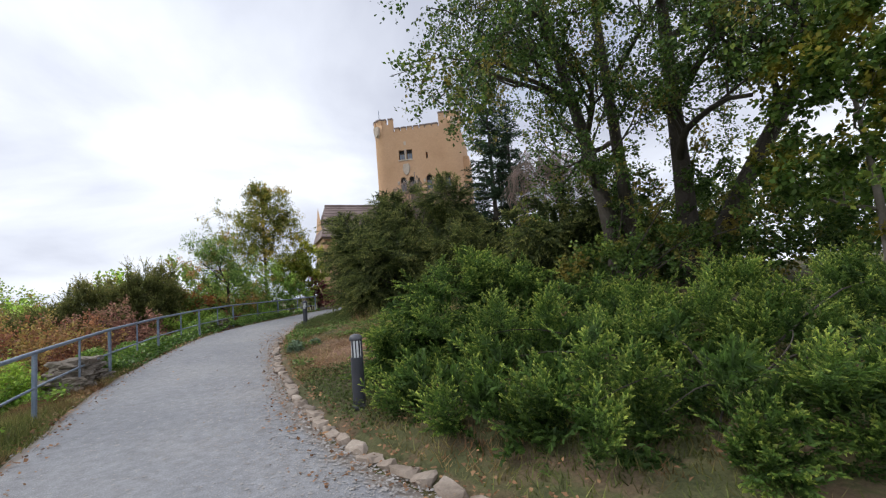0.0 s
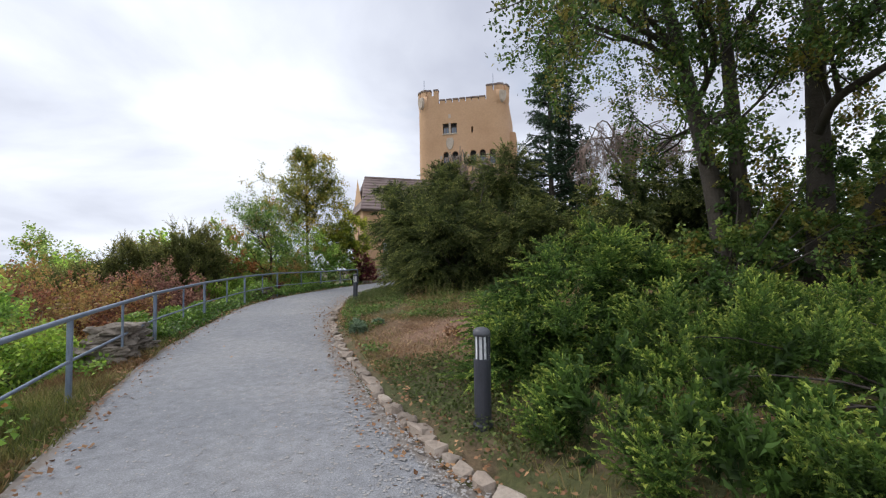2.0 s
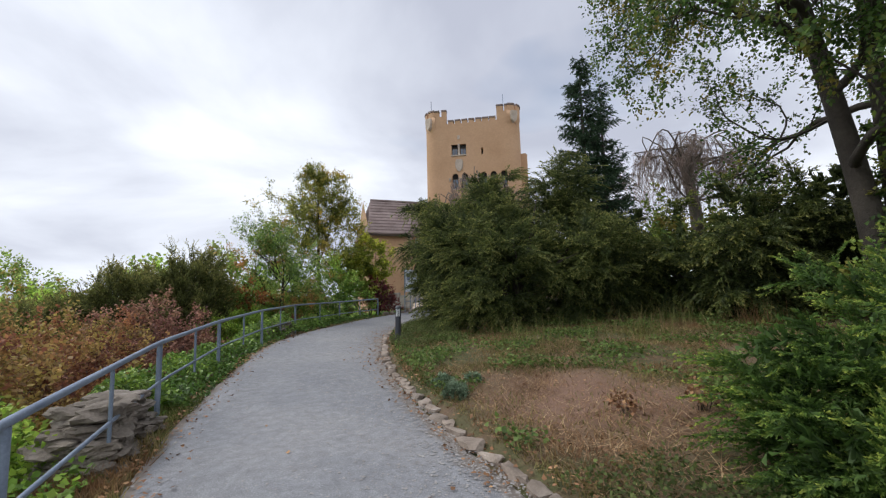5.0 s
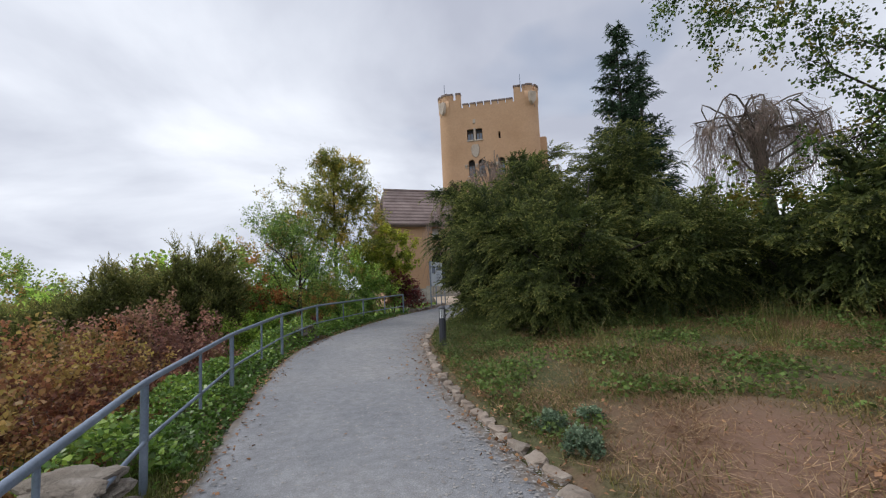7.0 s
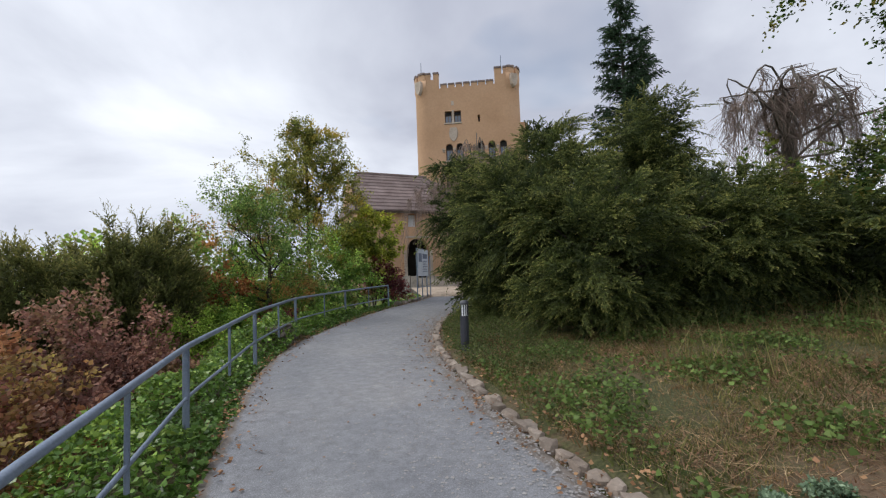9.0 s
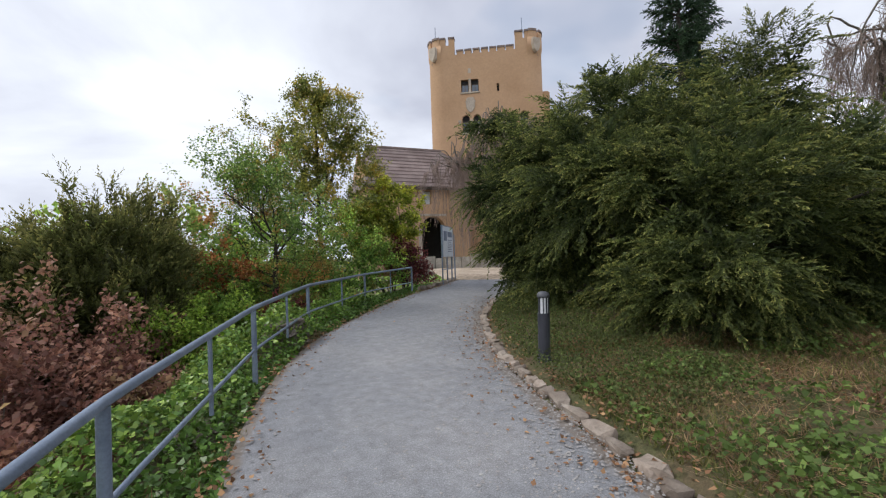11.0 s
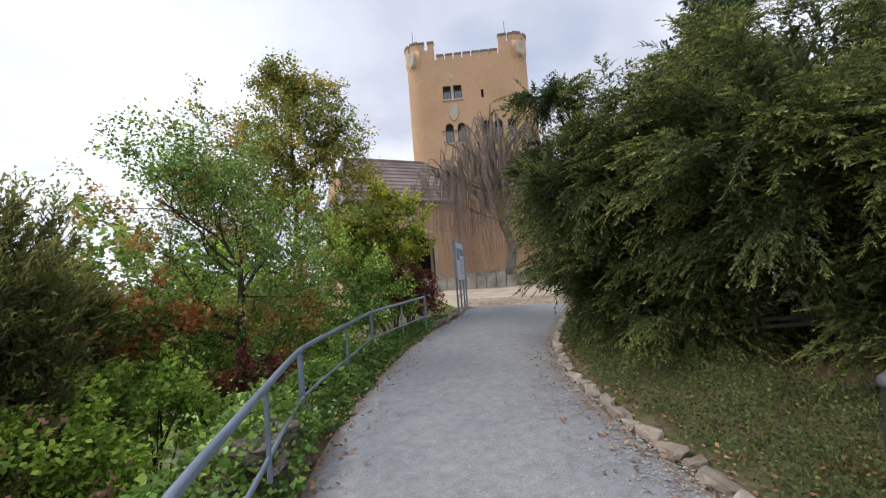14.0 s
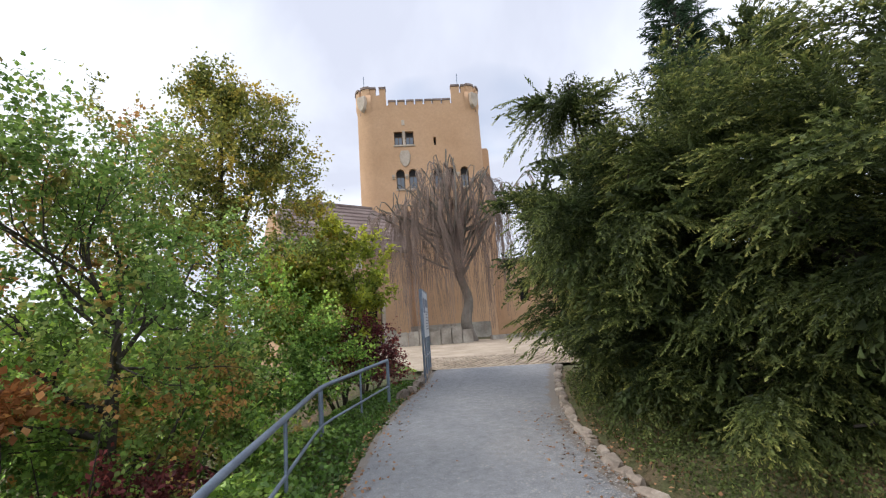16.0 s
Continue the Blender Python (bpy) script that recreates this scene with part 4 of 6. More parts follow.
def boughs_of(blobs, density, fronds, length, lift, low, spread, rough=0.25, reach=(0.55, 1.05)):
    """Boughs that break out of ellipsoids, each a loose bundle of fronds. Returns starts, ways, lengths and a tint
    value (0 inside, 1 outside and on top, shade painted in), one per frond.
    """
    Ps, Ds, Ls, Fs = [], [], [], []
    for bx, by, bz, rx, ry, rz in blobs:
        R = np.array([rx, ry, rz])
        n = max(5, int(density * (rx * ry + rx * rz + ry * rz)))
        d = unit(rng.normal(0, 1, (n * 4, 3)))
        d = d[d[:, 2] > low][:n]
        n = len(d)
        lump = 1 + rough * (np.sin(d[:, 0] * 5.1 + bx) * np.cos(d[:, 1] * 4.3 + by) + 0.6 * np.sin(d[:, 2] * 7 + bx * 3 + d[:, 0] * 4))
        out = rng.uniform(reach[0], reach[1], n) * lump
        end = np.array([bx, by, bz]) + d * R * out[:, None]
        way = unit(d / R * R.mean() + [0, 0, lift] + rng.normal(0, 0.2, (n, 3)))
        ln = length * rng.uniform(0.7, 1.3, (n, fronds))
        w = unit(way[:, None] + rng.normal(0, spread, (n, fronds, 3)) * [1, 1, 0.7])
        back = rng.uniform(0.0, 0.55, (n, fronds, 1)) * length
        p = end[:, None] - way[:, None] * (back + 0.45 * length)
        # shade painted into the tint: dark inside and below, pale outside and on top
        paler = np.clip((out[:, None] - 0.6) * 1.5 + 0.3 * d[:, 2:3] - 0.35 * back[..., 0] / length + rng.normal(0, 0.13, (n, fronds)), 0, 1)
        Ps.append(p.reshape(-1, 3)), Ds.append(w.reshape(-1, 3)), Ls.append(ln.ravel()), Fs.append(paler.ravel())
    return np.concatenate(Ps), np.concatenate(Ds), np.concatenate(Ls), np.concatenate(Fs)


def feathers(P, D, L, F, subs, sub_len, M, blade, width, droop):
    """Fronds: an arching axis with side sprays to both sides, each spray set with short blades."""
    n = len(P)
    f = np.linspace(0.08, 1.0, subs)[None] + rng.normal(0, 0.02, (n, subs))
    sg = np.where(np.arange(subs) % 2 == 0, 1.0, -1.0)
    side = unit(np.cross(D, rng.normal(0, 0.3, (n, 3)) + [0, 0, 1]))
    at = P[:, None] + D[:, None] * (L[:, None] * f)[..., None]
    at[..., 2] -= droop * L[:, None] * f**2
    a = radians(52) - radians(34) * f + rng.normal(0, 0.14, (n, subs))
    w = D[:, None] * np.cos(a)[..., None] + side[:, None] * (sg * np.sin(a))[..., None] + rng.normal(0, 0.13, (n, subs, 3))
    w[..., 2] -= droop * (0.5 + 1.1 * f)
    ln = sub_len * (1.12 - 0.6 * f) * rng.uniform(0.75, 1.25, (n, subs))
    # tint rises along the frond: pale new growth, with lit ends painted in
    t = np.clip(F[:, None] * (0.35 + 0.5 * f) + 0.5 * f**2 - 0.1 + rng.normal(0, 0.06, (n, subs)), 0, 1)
    return needles(at.reshape(-1, 3), unit(w).reshape(-1, 3), ln.ravel(), M, blade, width, droop * 0.5, t.ravel(), 0.2, 0.3)


def feathered(name, label, category, blobs, mat, density, fronds, length, subs, sub_len, M, blade, width, droop, lift, low=-0.6, spread=0.35, rough=0.25, gap=0.1, zmax=2.4, base=None, nstem=8, r0=0.03, group="", paler=0.0, core=0.0):
    """A shrub or yew of feathery fronds over an inner mass tinted dark as painted shade, on bent stems."""
    bx, by = base or (blobs[0][0], blobs[0][1])
    bz = land1(bx, by)
    o = np.array([bx, by, bz - 0.05])
    t = thing(name, label, category, tuple(o), group=group)
    P, D, L, F = boughs_of(blobs, density, fronds, length, lift, low, spread, rough)
    ends = P + D * L[:, None]
    ok = clear_mask(P, gap, zmax) & clear_mask(ends, gap, zmax)
    v, f, tint = feathers(P[ok], D[ok], L[ok], np.clip(F[ok] + paler, 0, 1), subs, sub_len, M, blade, width, droop)
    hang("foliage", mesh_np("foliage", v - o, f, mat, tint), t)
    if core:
        # inner sprays tinted dark to paint the shade between boughs
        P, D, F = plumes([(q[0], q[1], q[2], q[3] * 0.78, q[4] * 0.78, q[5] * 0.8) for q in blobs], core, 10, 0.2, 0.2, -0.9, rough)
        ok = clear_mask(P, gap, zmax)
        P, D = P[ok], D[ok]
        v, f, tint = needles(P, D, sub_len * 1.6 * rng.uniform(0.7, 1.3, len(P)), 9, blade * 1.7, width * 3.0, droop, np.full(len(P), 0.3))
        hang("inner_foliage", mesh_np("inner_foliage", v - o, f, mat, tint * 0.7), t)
    ends = []
    for q in blobs:
        for _ in range(max(2, nstem // len(blobs))):
            d = unit(rng.normal(0, 1, 3) + [0, 0, 0.5])
            ends.append(np.array(q[:3]) + d * np.array(q[3:]) * rng.uniform(0.45, 0.85))
    for v, f in stems((bx, by, bz - 0.1), ends, r0):
        above = v[v[:, 2] > land(v[:, 0], v[:, 1]) + 0.1]
        if clear_mask(above, 0.1, 3.4).all():
            hang("stem", mesh_np("stem", v - o, f, BARK, smooth=True), t)
    return t


def clear_mask(P, gap, zmax):
    """True where a spray stands outside the way walked and above the ground."""
    dl, dr = signed_away(P[:, 0], P[:, 1], left_line, -1), signed_away(P[:, 0], P[:, 1], right_line, 1)
    floor = np.interp(P[:, 1], GY, GZ)
    gap = np.where(P[:, 2] < floor + 1.2, max(gap, 0.3), gap)
    inside = (dl < gap) & (dr < gap) & (P[:, 2] < zmax + floor)
    return ~inside & (P[:, 2] > land(P[:, 0], P[:, 1]) - 0.05)


def clear_path(P, D, F, gap=0.1, zmax=2.4):
    """Drops sprays that would stand in the way walked, or under the ground."""
    ok = clear_mask(P, gap, zmax)
    return P[ok], D[ok], F[ok]


def stems(base, ends, r0, sag=0.0, bends=5):
    """Branches from a base to the given ends."""
    out = []
    for e in ends:
        b = np.array(base) + np.r_[rng.normal(0, r0 * 1.2, 2), 0]
        t = np.linspace(0, 1, bends + 2)[:, None]
        mid = b * (1 - t) + np.array(e) * t
        arch = np.sin(np.pi * t) * np.r_[rng.normal(0, 0.08, 2), 0.12 - sag] * np.linalg.norm(np.array(e) - b)
        out.append(tube_np(mid + arch, r0 * (1 - 0.85 * t[:, 0]) * rng.uniform(0.6, 1), 5))
    return out


def shrub(name, label, category, blobs, leaf_mat, kind="needle", density=60, per=9, size=0.07, M=14, width=0.014, spray=0.24, lift=0.35, droop=0.2, low=-0.35, group="", bark=BARK, nstem=8, r0=0.03, rough=0.22, gap=0.1, zmax=2.4, base=None, spread=0.5, pl=0.75, inner=0.35, paler=0.0, fan=1.0):
    b0 = blobs[0]
    bx, by = base or (b0[0], b0[1])
    bz = land1(bx, by)
    t = thing(name, label, category, (bx, by, bz - 0.05), group=group)
    o = np.array([bx, by, bz - 0.05])
    P, D, F = clear_path(*plumes(blobs, density, per, lift, inner, low, rough, pl, fan), gap, zmax)
    Ln = spray * rng.uniform(0.65, 1.3, len(P))
    F = np.clip(F + paler, 0, 1)
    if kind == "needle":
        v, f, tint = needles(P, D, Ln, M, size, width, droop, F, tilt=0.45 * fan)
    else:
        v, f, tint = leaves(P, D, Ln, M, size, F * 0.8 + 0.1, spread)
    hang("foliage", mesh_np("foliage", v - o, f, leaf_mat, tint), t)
    ends = []
    for q in blobs:
        for _ in range(max(2, nstem // len(blobs))):
            d = unit(rng.normal(0, 1, 3) + [0, 0, 0.7])
            ends.append(np.array(q[:3]) + d * np.array(q[3:]) * rng.uniform(0.45, 0.8))
    for v, f in stems((bx, by, bz - 0.1), ends, r0):
        hang("stem", mesh_np("stem", v - o, f, bark, smooth=True), t)
    return t


def grow(p, d, ln, r, depth, chunks, tips, up=0.1, kids=4, bend=0.22, shrink=0.62, fork=0.75):
    """A bough that bends, tapers and forks."""
    n = 7 if depth > 1 else 5
    pts, way = [np.array(p, float)], np.array(d, float)
    for i in range(n):
        way = unit(way + rng.normal(0, bend, 3) * (0.7 if depth > 2 else 1) + [0, 0, up * 0.35])
        pts.append(pts[-1] + way * ln / n)
    pts = np.array(pts)
    rad = r * (1 - 0.62 * np.linspace(0, 1, n + 1))
    chunks.append(tube_np(pts, rad, 7 if r > 0.06 else 4))
    if depth <= 1:
        for k in range(2, n + 1):
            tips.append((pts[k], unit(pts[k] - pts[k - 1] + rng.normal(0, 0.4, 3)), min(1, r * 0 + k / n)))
    if depth > 0:
        for _ in range(kids):
            k = rng.integers(2, n + 1)
            side = unit(unit(pts[k] - pts[k - 1]) + rng.normal(0, fork, 3) + [0, 0, up])
            grow(pts[k], side, ln * shrink * rng.uniform(0.75, 1.2), rad[k] * 0.62, depth - 1, chunks, tips, up, kids, bend, shrink, fork)


def tree(name, label, trunks, leaf_mat, twig=5, M=6, size=0.09, spray=0.35, bark=BARK, depth=3, kids=4, spread=0.6, up=0.1, shrink=0.62, category="tree", fork=0.75, keep=None, fill=(), fill_density=10):
    """trunks: list of (points, base radius, list of (fraction, way, length) boughs)."""
    b = trunks[0][0][0]
    o = np.array([b[0], b[1], land1(b[0], b[1]) - 0.1])
    t = thing(name, label, category, tuple(o))
    crown, tips = [], []
    for pts, r, boughs in trunks:
        line = smooth_line(pts, 26)
        rad = r * (1 - 0.7 * np.linspace(0, 1, 26)) + r * 0.35 * np.exp(-np.linspace(0, 9, 26))
        v, f = tube_np(line, rad, 10)
        hang("trunk", mesh_np("trunk", v - o, f, bark, smooth=True), t)
        for fr, d, ln in boughs:
            k = int(fr * 25)
            grow(line[k], unit(np.array(d, float)), ln, rad[k] * 0.55, depth - 1, crown, tips, up, kids, shrink=shrink, fork=fork)
    if keep is not None:
        crown = [c for c in crown if keep(c[0]).mean() > 0.8]
    v, f = joined(crown)
    hang("bough", mesh_np("bough", v - o, f, bark, smooth=True), t)
    P, D, F = np.array([q[0] for q in tips]), np.array([q[1] for q in tips]), np.array([q[2] for q in tips])
    if keep is not None:
        ok = keep(P)
        P, D, F = P[ok], D[ok], F[ok]
    P, D, F = np.repeat(P, twig, 0), unit(np.repeat(D, twig, 0) + rng.normal(0, 0.7, (len(P) * twig, 3))), np.repeat(F, twig)
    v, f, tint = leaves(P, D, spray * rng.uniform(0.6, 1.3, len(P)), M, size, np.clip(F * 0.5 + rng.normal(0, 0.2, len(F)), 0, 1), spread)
    if len(fill):
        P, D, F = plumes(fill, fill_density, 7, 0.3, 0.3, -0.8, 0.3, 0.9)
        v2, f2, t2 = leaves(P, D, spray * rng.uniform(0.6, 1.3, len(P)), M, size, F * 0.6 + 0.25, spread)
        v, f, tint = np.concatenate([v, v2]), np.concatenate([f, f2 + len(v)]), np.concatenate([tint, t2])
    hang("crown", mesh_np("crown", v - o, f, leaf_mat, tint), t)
    return t


def gz(x, y, h):
    return land1(x, y) + h


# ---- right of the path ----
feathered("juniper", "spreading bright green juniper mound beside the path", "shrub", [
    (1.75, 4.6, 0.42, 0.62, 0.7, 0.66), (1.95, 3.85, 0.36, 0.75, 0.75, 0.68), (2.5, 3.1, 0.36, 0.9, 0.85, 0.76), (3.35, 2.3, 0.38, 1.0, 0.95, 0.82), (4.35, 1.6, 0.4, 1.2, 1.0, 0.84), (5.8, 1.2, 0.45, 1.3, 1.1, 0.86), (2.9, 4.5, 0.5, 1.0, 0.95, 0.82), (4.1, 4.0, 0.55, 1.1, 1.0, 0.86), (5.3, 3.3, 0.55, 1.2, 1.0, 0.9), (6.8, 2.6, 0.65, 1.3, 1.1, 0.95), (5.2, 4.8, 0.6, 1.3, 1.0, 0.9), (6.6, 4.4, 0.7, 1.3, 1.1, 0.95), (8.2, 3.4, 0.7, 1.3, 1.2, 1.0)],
    JUNIPER, 15, 13, 0.42, 13, 0.14, 9, 0.034, 0.022, 0.1, 0.75, low=-0.85, spread=0.36, rough=0.3, gap=0.2, base=(4.2, 3.0), nstem=13, r0=0.02, group="junipers on the bank", paler=0.38, core=22)
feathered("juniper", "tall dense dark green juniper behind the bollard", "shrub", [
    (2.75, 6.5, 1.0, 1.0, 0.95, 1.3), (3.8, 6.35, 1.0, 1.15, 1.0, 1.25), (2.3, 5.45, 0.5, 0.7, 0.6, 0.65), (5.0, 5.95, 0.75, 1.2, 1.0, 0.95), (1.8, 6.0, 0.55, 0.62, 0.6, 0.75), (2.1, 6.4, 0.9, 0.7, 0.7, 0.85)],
    JUNIPER, 15, 13, 0.42, 13, 0.14, 9, 0.034, 0.022, 0.22, 0.35, low=-0.85, spread=0.4, rough=0.3, gap=0.3, nstem=5, r0=0.02, group="junipers on the bank", paler=0.15, core=22)
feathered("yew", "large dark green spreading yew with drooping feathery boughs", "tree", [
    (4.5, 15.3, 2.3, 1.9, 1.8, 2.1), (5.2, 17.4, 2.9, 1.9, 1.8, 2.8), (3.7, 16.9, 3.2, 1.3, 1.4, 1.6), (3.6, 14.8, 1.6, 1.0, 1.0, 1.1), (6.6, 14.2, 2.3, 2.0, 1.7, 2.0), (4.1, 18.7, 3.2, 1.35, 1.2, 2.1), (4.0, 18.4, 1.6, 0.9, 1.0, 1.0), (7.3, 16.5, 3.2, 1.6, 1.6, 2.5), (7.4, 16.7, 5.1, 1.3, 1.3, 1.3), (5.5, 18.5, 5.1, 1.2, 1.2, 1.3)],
    YEW, 6, 13, 0.8, 15, 0.25, 10, 0.046, 0.027, 0.32, 0.15, low=-0.7, spread=0.32, rough=0.2, gap=-0.5, zmax=3.0, base=(5.2, 16.2), nstem=26, r0=0.09, group="yews beside the path", paler=0.34, core=9)
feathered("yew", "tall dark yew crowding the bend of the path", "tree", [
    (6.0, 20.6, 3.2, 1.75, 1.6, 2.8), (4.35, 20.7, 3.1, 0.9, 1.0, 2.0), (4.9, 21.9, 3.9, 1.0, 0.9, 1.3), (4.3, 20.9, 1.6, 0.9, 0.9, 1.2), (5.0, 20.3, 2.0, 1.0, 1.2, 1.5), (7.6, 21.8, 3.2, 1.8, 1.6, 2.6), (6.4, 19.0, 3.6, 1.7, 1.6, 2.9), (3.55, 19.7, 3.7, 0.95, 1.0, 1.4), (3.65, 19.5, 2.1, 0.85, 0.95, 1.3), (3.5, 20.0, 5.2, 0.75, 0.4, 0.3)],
    YEW, 6, 13, 0.75, 15, 0.25, 10, 0.046, 0.027, 0.34, 0.15, low=-0.75, spread=0.32, rough=0.2, gap=-0.7, zmax=3.4, base=(6.6, 20.5), nstem=20, r0=0.08, group="yews beside the path", paler=0.36, core=9)
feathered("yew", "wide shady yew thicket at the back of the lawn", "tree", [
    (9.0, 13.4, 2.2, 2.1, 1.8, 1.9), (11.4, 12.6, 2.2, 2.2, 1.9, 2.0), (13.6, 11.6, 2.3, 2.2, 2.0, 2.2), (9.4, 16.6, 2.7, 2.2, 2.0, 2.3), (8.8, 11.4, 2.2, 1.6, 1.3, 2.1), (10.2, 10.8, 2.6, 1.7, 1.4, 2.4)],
    YEW, 4.5, 10, 0.95, 12, 0.32, 8, 0.08, 0.055, 0.45, 0.15, low=-0.92, spread=0.34, rough=0.25, base=(10.2, 13.6), nstem=20, r0=0.08, group="yews beside the path", paler=0.1, core=6)


def conifer(x, y, top, r, label):
    z0 = land1(x, y)
    t = thing("conifer", label, "tree", (x, y, z0 - 0.1), group="pair of conifers")
    o = np.array([x, y, z0 - 0.1])
    v, f = tube_np([(x, y, z0 - 0.2), (x, y, z0 + (top - z0) * 0.5), (x, y, top)], [0.2, 0.12, 0.015], 8)
    hang("trunk", mesh_np("trunk", v - o, f, BARK, smooth=True), t)
    P, D = [], []
    chunks = []
    n = 210
    for k in range(n):
        fz = rng.uniform(0.12, 1.0)
        a = rng.uniform(0, 2 * np.pi)
        ln = r * (1.03 - fz) ** 0.8 * rng.uniform(0.5, 1.15) + 0.12
        w = unit(np.array([math.cos(a), math.sin(a), 0.15 + 0.5 * fz]))
        s = np.array([x, y, z0 + (top - z0) * fz])
        q = s + w * ln - np.array([0, 0, 0.18 * ln])
        chunks.append(tube_np([s, (s + q) / 2 + [0, 0, 0.06 * ln], q], [0.03, 0.02, 0.006], 4))
        for g in np.linspace(0.2, 1.0, max(3, int(ln * 9))):
            for _ in range(2):
                P.append(s * (1 - g) + q * g)
                D.append(unit(w + rng.normal(0, 0.55, 3) - [0, 0, 0.2]))
    v, f = joined(chunks)
    hang("bough", mesh_np("bough", v - o, f, BARK), t)
    P, D = np.array(P), np.array(D)
    v, f, tint = needles(P, D, 0.34 * rng.uniform(0.6, 1.3, len(P)), 10, 0.17, 0.05, 0.5, rng.uniform(0.1, 0.7, len(P)))
    hang("foliage", mesh_np("foliage", v - o, f, CONIFER, tint), t)


conifer(13.2, 22.4, 14.0, 2.7, "tall narrow dark conifer above the yews")
conifer(14.7, 22.7, 13.0, 2.4, "tall narrow dark conifer above the yews")

tree("lime_tree", "old many-stemmed broadleaf tree with dark bark and dense dark green crown", [
    ([(9.3, 9.3, 0.7), (9.2, 9.4, 3.0), (8.7, 9.6, 6.0), (8.1, 9.9, 9.5), (7.9, 10.2, 13.0)], 0.24, [(0.3, (-1, -0.5, 0.1), 2.6), (0.48, (-1, -0.6, 0.2), 3.6), (0.55, (-0.5, 0.2, 0.4), 2.4), (0.62, (-1, -0.6, 0.3), 3.4), (0.75, (-0.8, -0.7, 0.4), 3.0), (0.42, (-0.2, -1, 0.1), 2.6), (0.5, (-1, -0.75, 0.35), 3.9), (0.66, (-1, -0.7, 0.3), 3.6), (0.66, (-0.15, 1, 0.2), 4.6), (0.72, (-0.3, 0.9, 0.1), 4.4), (0.85, (0.1, 0.9, 0.0), 4.2), (0.9, (0.2, 0.6, 0.8), 2.8), (0.98, (-0.3, -0.4, 1), 2.5)]),
    ([(9.7, 9.2, 0.7), (9.7, 9.2, 3.5), (9.5, 9.2, 7.0), (9.3, 9.3, 12.5)], 0.22, [(0.4, (0.1, 1, 0.3), 3.2), (0.55, (-0.3, -1, 0.4), 3.4), (0.7, (0.5, 0.8, 0.5), 3.2), (0.9, (0.0, 0.5, 1), 2.6)]),
    ([(10.4, 8.0, 0.7), (10.4, 7.9, 3.5), (10.3, 7.8, 7.0), (10.2, 7.6, 12.5)], 0.27, [(0.32, (-0.9, -0.6, 0.2), 3.0), (0.45, (-0.6, -1, 0.3), 3.4), (0.6, (0.8, -0.6, 0.5), 3.4), (0.45, (0.6, 0.9, 0.2), 3.2), (0.6, (0.9, 0.6, 0.3), 3.0), (0.7, (-0.8, -0.5, 0.5), 3.0), (0.85, (0.4, -0.7, 0.8), 2.8)]),
    ([(10.5, 7.8, 0.7), (10.9, 7.2, 2.8), (11.6, 6.0, 5.2), (12.2, 4.8, 7.2), (12.6, 4.0, 9.6)], 0.25, [(0.45, (-0.3, -1, 0.3), 3.2), (0.6, (-0.9, -0.2, 0.6), 3.2), (0.75, (0.2, -1, 0.4), 3.0), (0.5, (-0.8, -0.5, 0.3), 3.0), (0.65, (-0.6, 0.4, 0.5), 3.0), (0.9, (-0.5, -0.5, 0.8), 2.8)]),
], LEAF_DARK, twig=5, M=5, size=0.092, spray=0.42, depth=3, kids=5, up=0.05, shrink=0.6, keep=lambda P: P[:, 0] > -0.85 + 0.745 * (P[:, 1] - 3.58), fill=[(7.9, 13.8, 8.0, 1.2, 1.0, 0.8), (9.0, 12.6, 7.0, 1.0, 0.8, 0.6), (9.4, 12.9, 8.8, 1.6, 1.2, 1.0), (10.5, 6.0, 7.6, 1.8, 1.5, 1.4), (11.2, 4.2, 6.2, 1.5, 1.4, 1.4), (8.5, 7.0, 8.8, 1.6, 1.2, 1.0), (11.6, 8.2, 6.0, 1.5, 1.4, 1.6)], fill_density=5)
tree("maple", "young light green maple at the edge of the wood", [
    ([(9.9, 3.9, 0.5), (9.9, 3.9, 2.5), (9.8, 4.0, 5.2)], 0.09, [(0.25, (-0.6, -0.5, 0.2), 1.7), (0.4, (-0.5, 0.6, 0.3), 1.7), (0.55, (0.5, -0.8, 0.3), 1.6), (0.7, (-0.8, 0.0, 0.4), 1.4), (0.9, (0, 0.3, 1), 1.2)])],
    LEAF_LIGHT, twig=5, M=5, size=0.12, spray=0.3, kids=4, bark=BARK_GREY, fill=[(9.7, 3.8, 4.6, 1.3, 1.3, 1.9), (10.2, 3.4, 2.8, 1.4, 1.3, 1.3)], fill_density=12)
shrub("undergrowth", "ivy-hung mixed undergrowth beneath the old trees", "shrub", [
    (7.6, 8.2, 1.4, 1.2, 0.9, 1.0), (9.2, 7.6, 1.7, 1.5, 1.2, 1.1), (11.2, 6.2, 2.0, 1.5, 1.3, 1.4), (12.4, 9.0, 2.3, 1.8, 1.6, 2.0), (9.6, 8.9, 3.4, 0.6, 0.6, 1.9), (10.6, 7.4, 3.3, 0.6, 0.6, 1.7)],
    LEAF_DARK, "leaf", density=22, per=8, size=0.1, M=6, spray=0.3, low=-0.6, group="shrubs under the trees")
shrub("undergrowth", "brown and green autumn undergrowth on the bank", "shrub", [
    (11.5, 15.8, 3.0, 2.0, 1.6, 1.8), (14.5, 14.5, 3.0, 2.4, 2.0, 2.2), (16.5, 9.0, 3.0, 2.4, 2.4, 2.6), (14.0, 5.0, 2.4, 2.0, 2.0, 2.0), (15.0, 19.0, 2.8, 2.4, 2.0, 2.2)],
    LEAF_DARK, "leaf", density=10, per=8, size=0.15, M=6, spray=0.45, low=-0.6, group="shrubs under the trees")


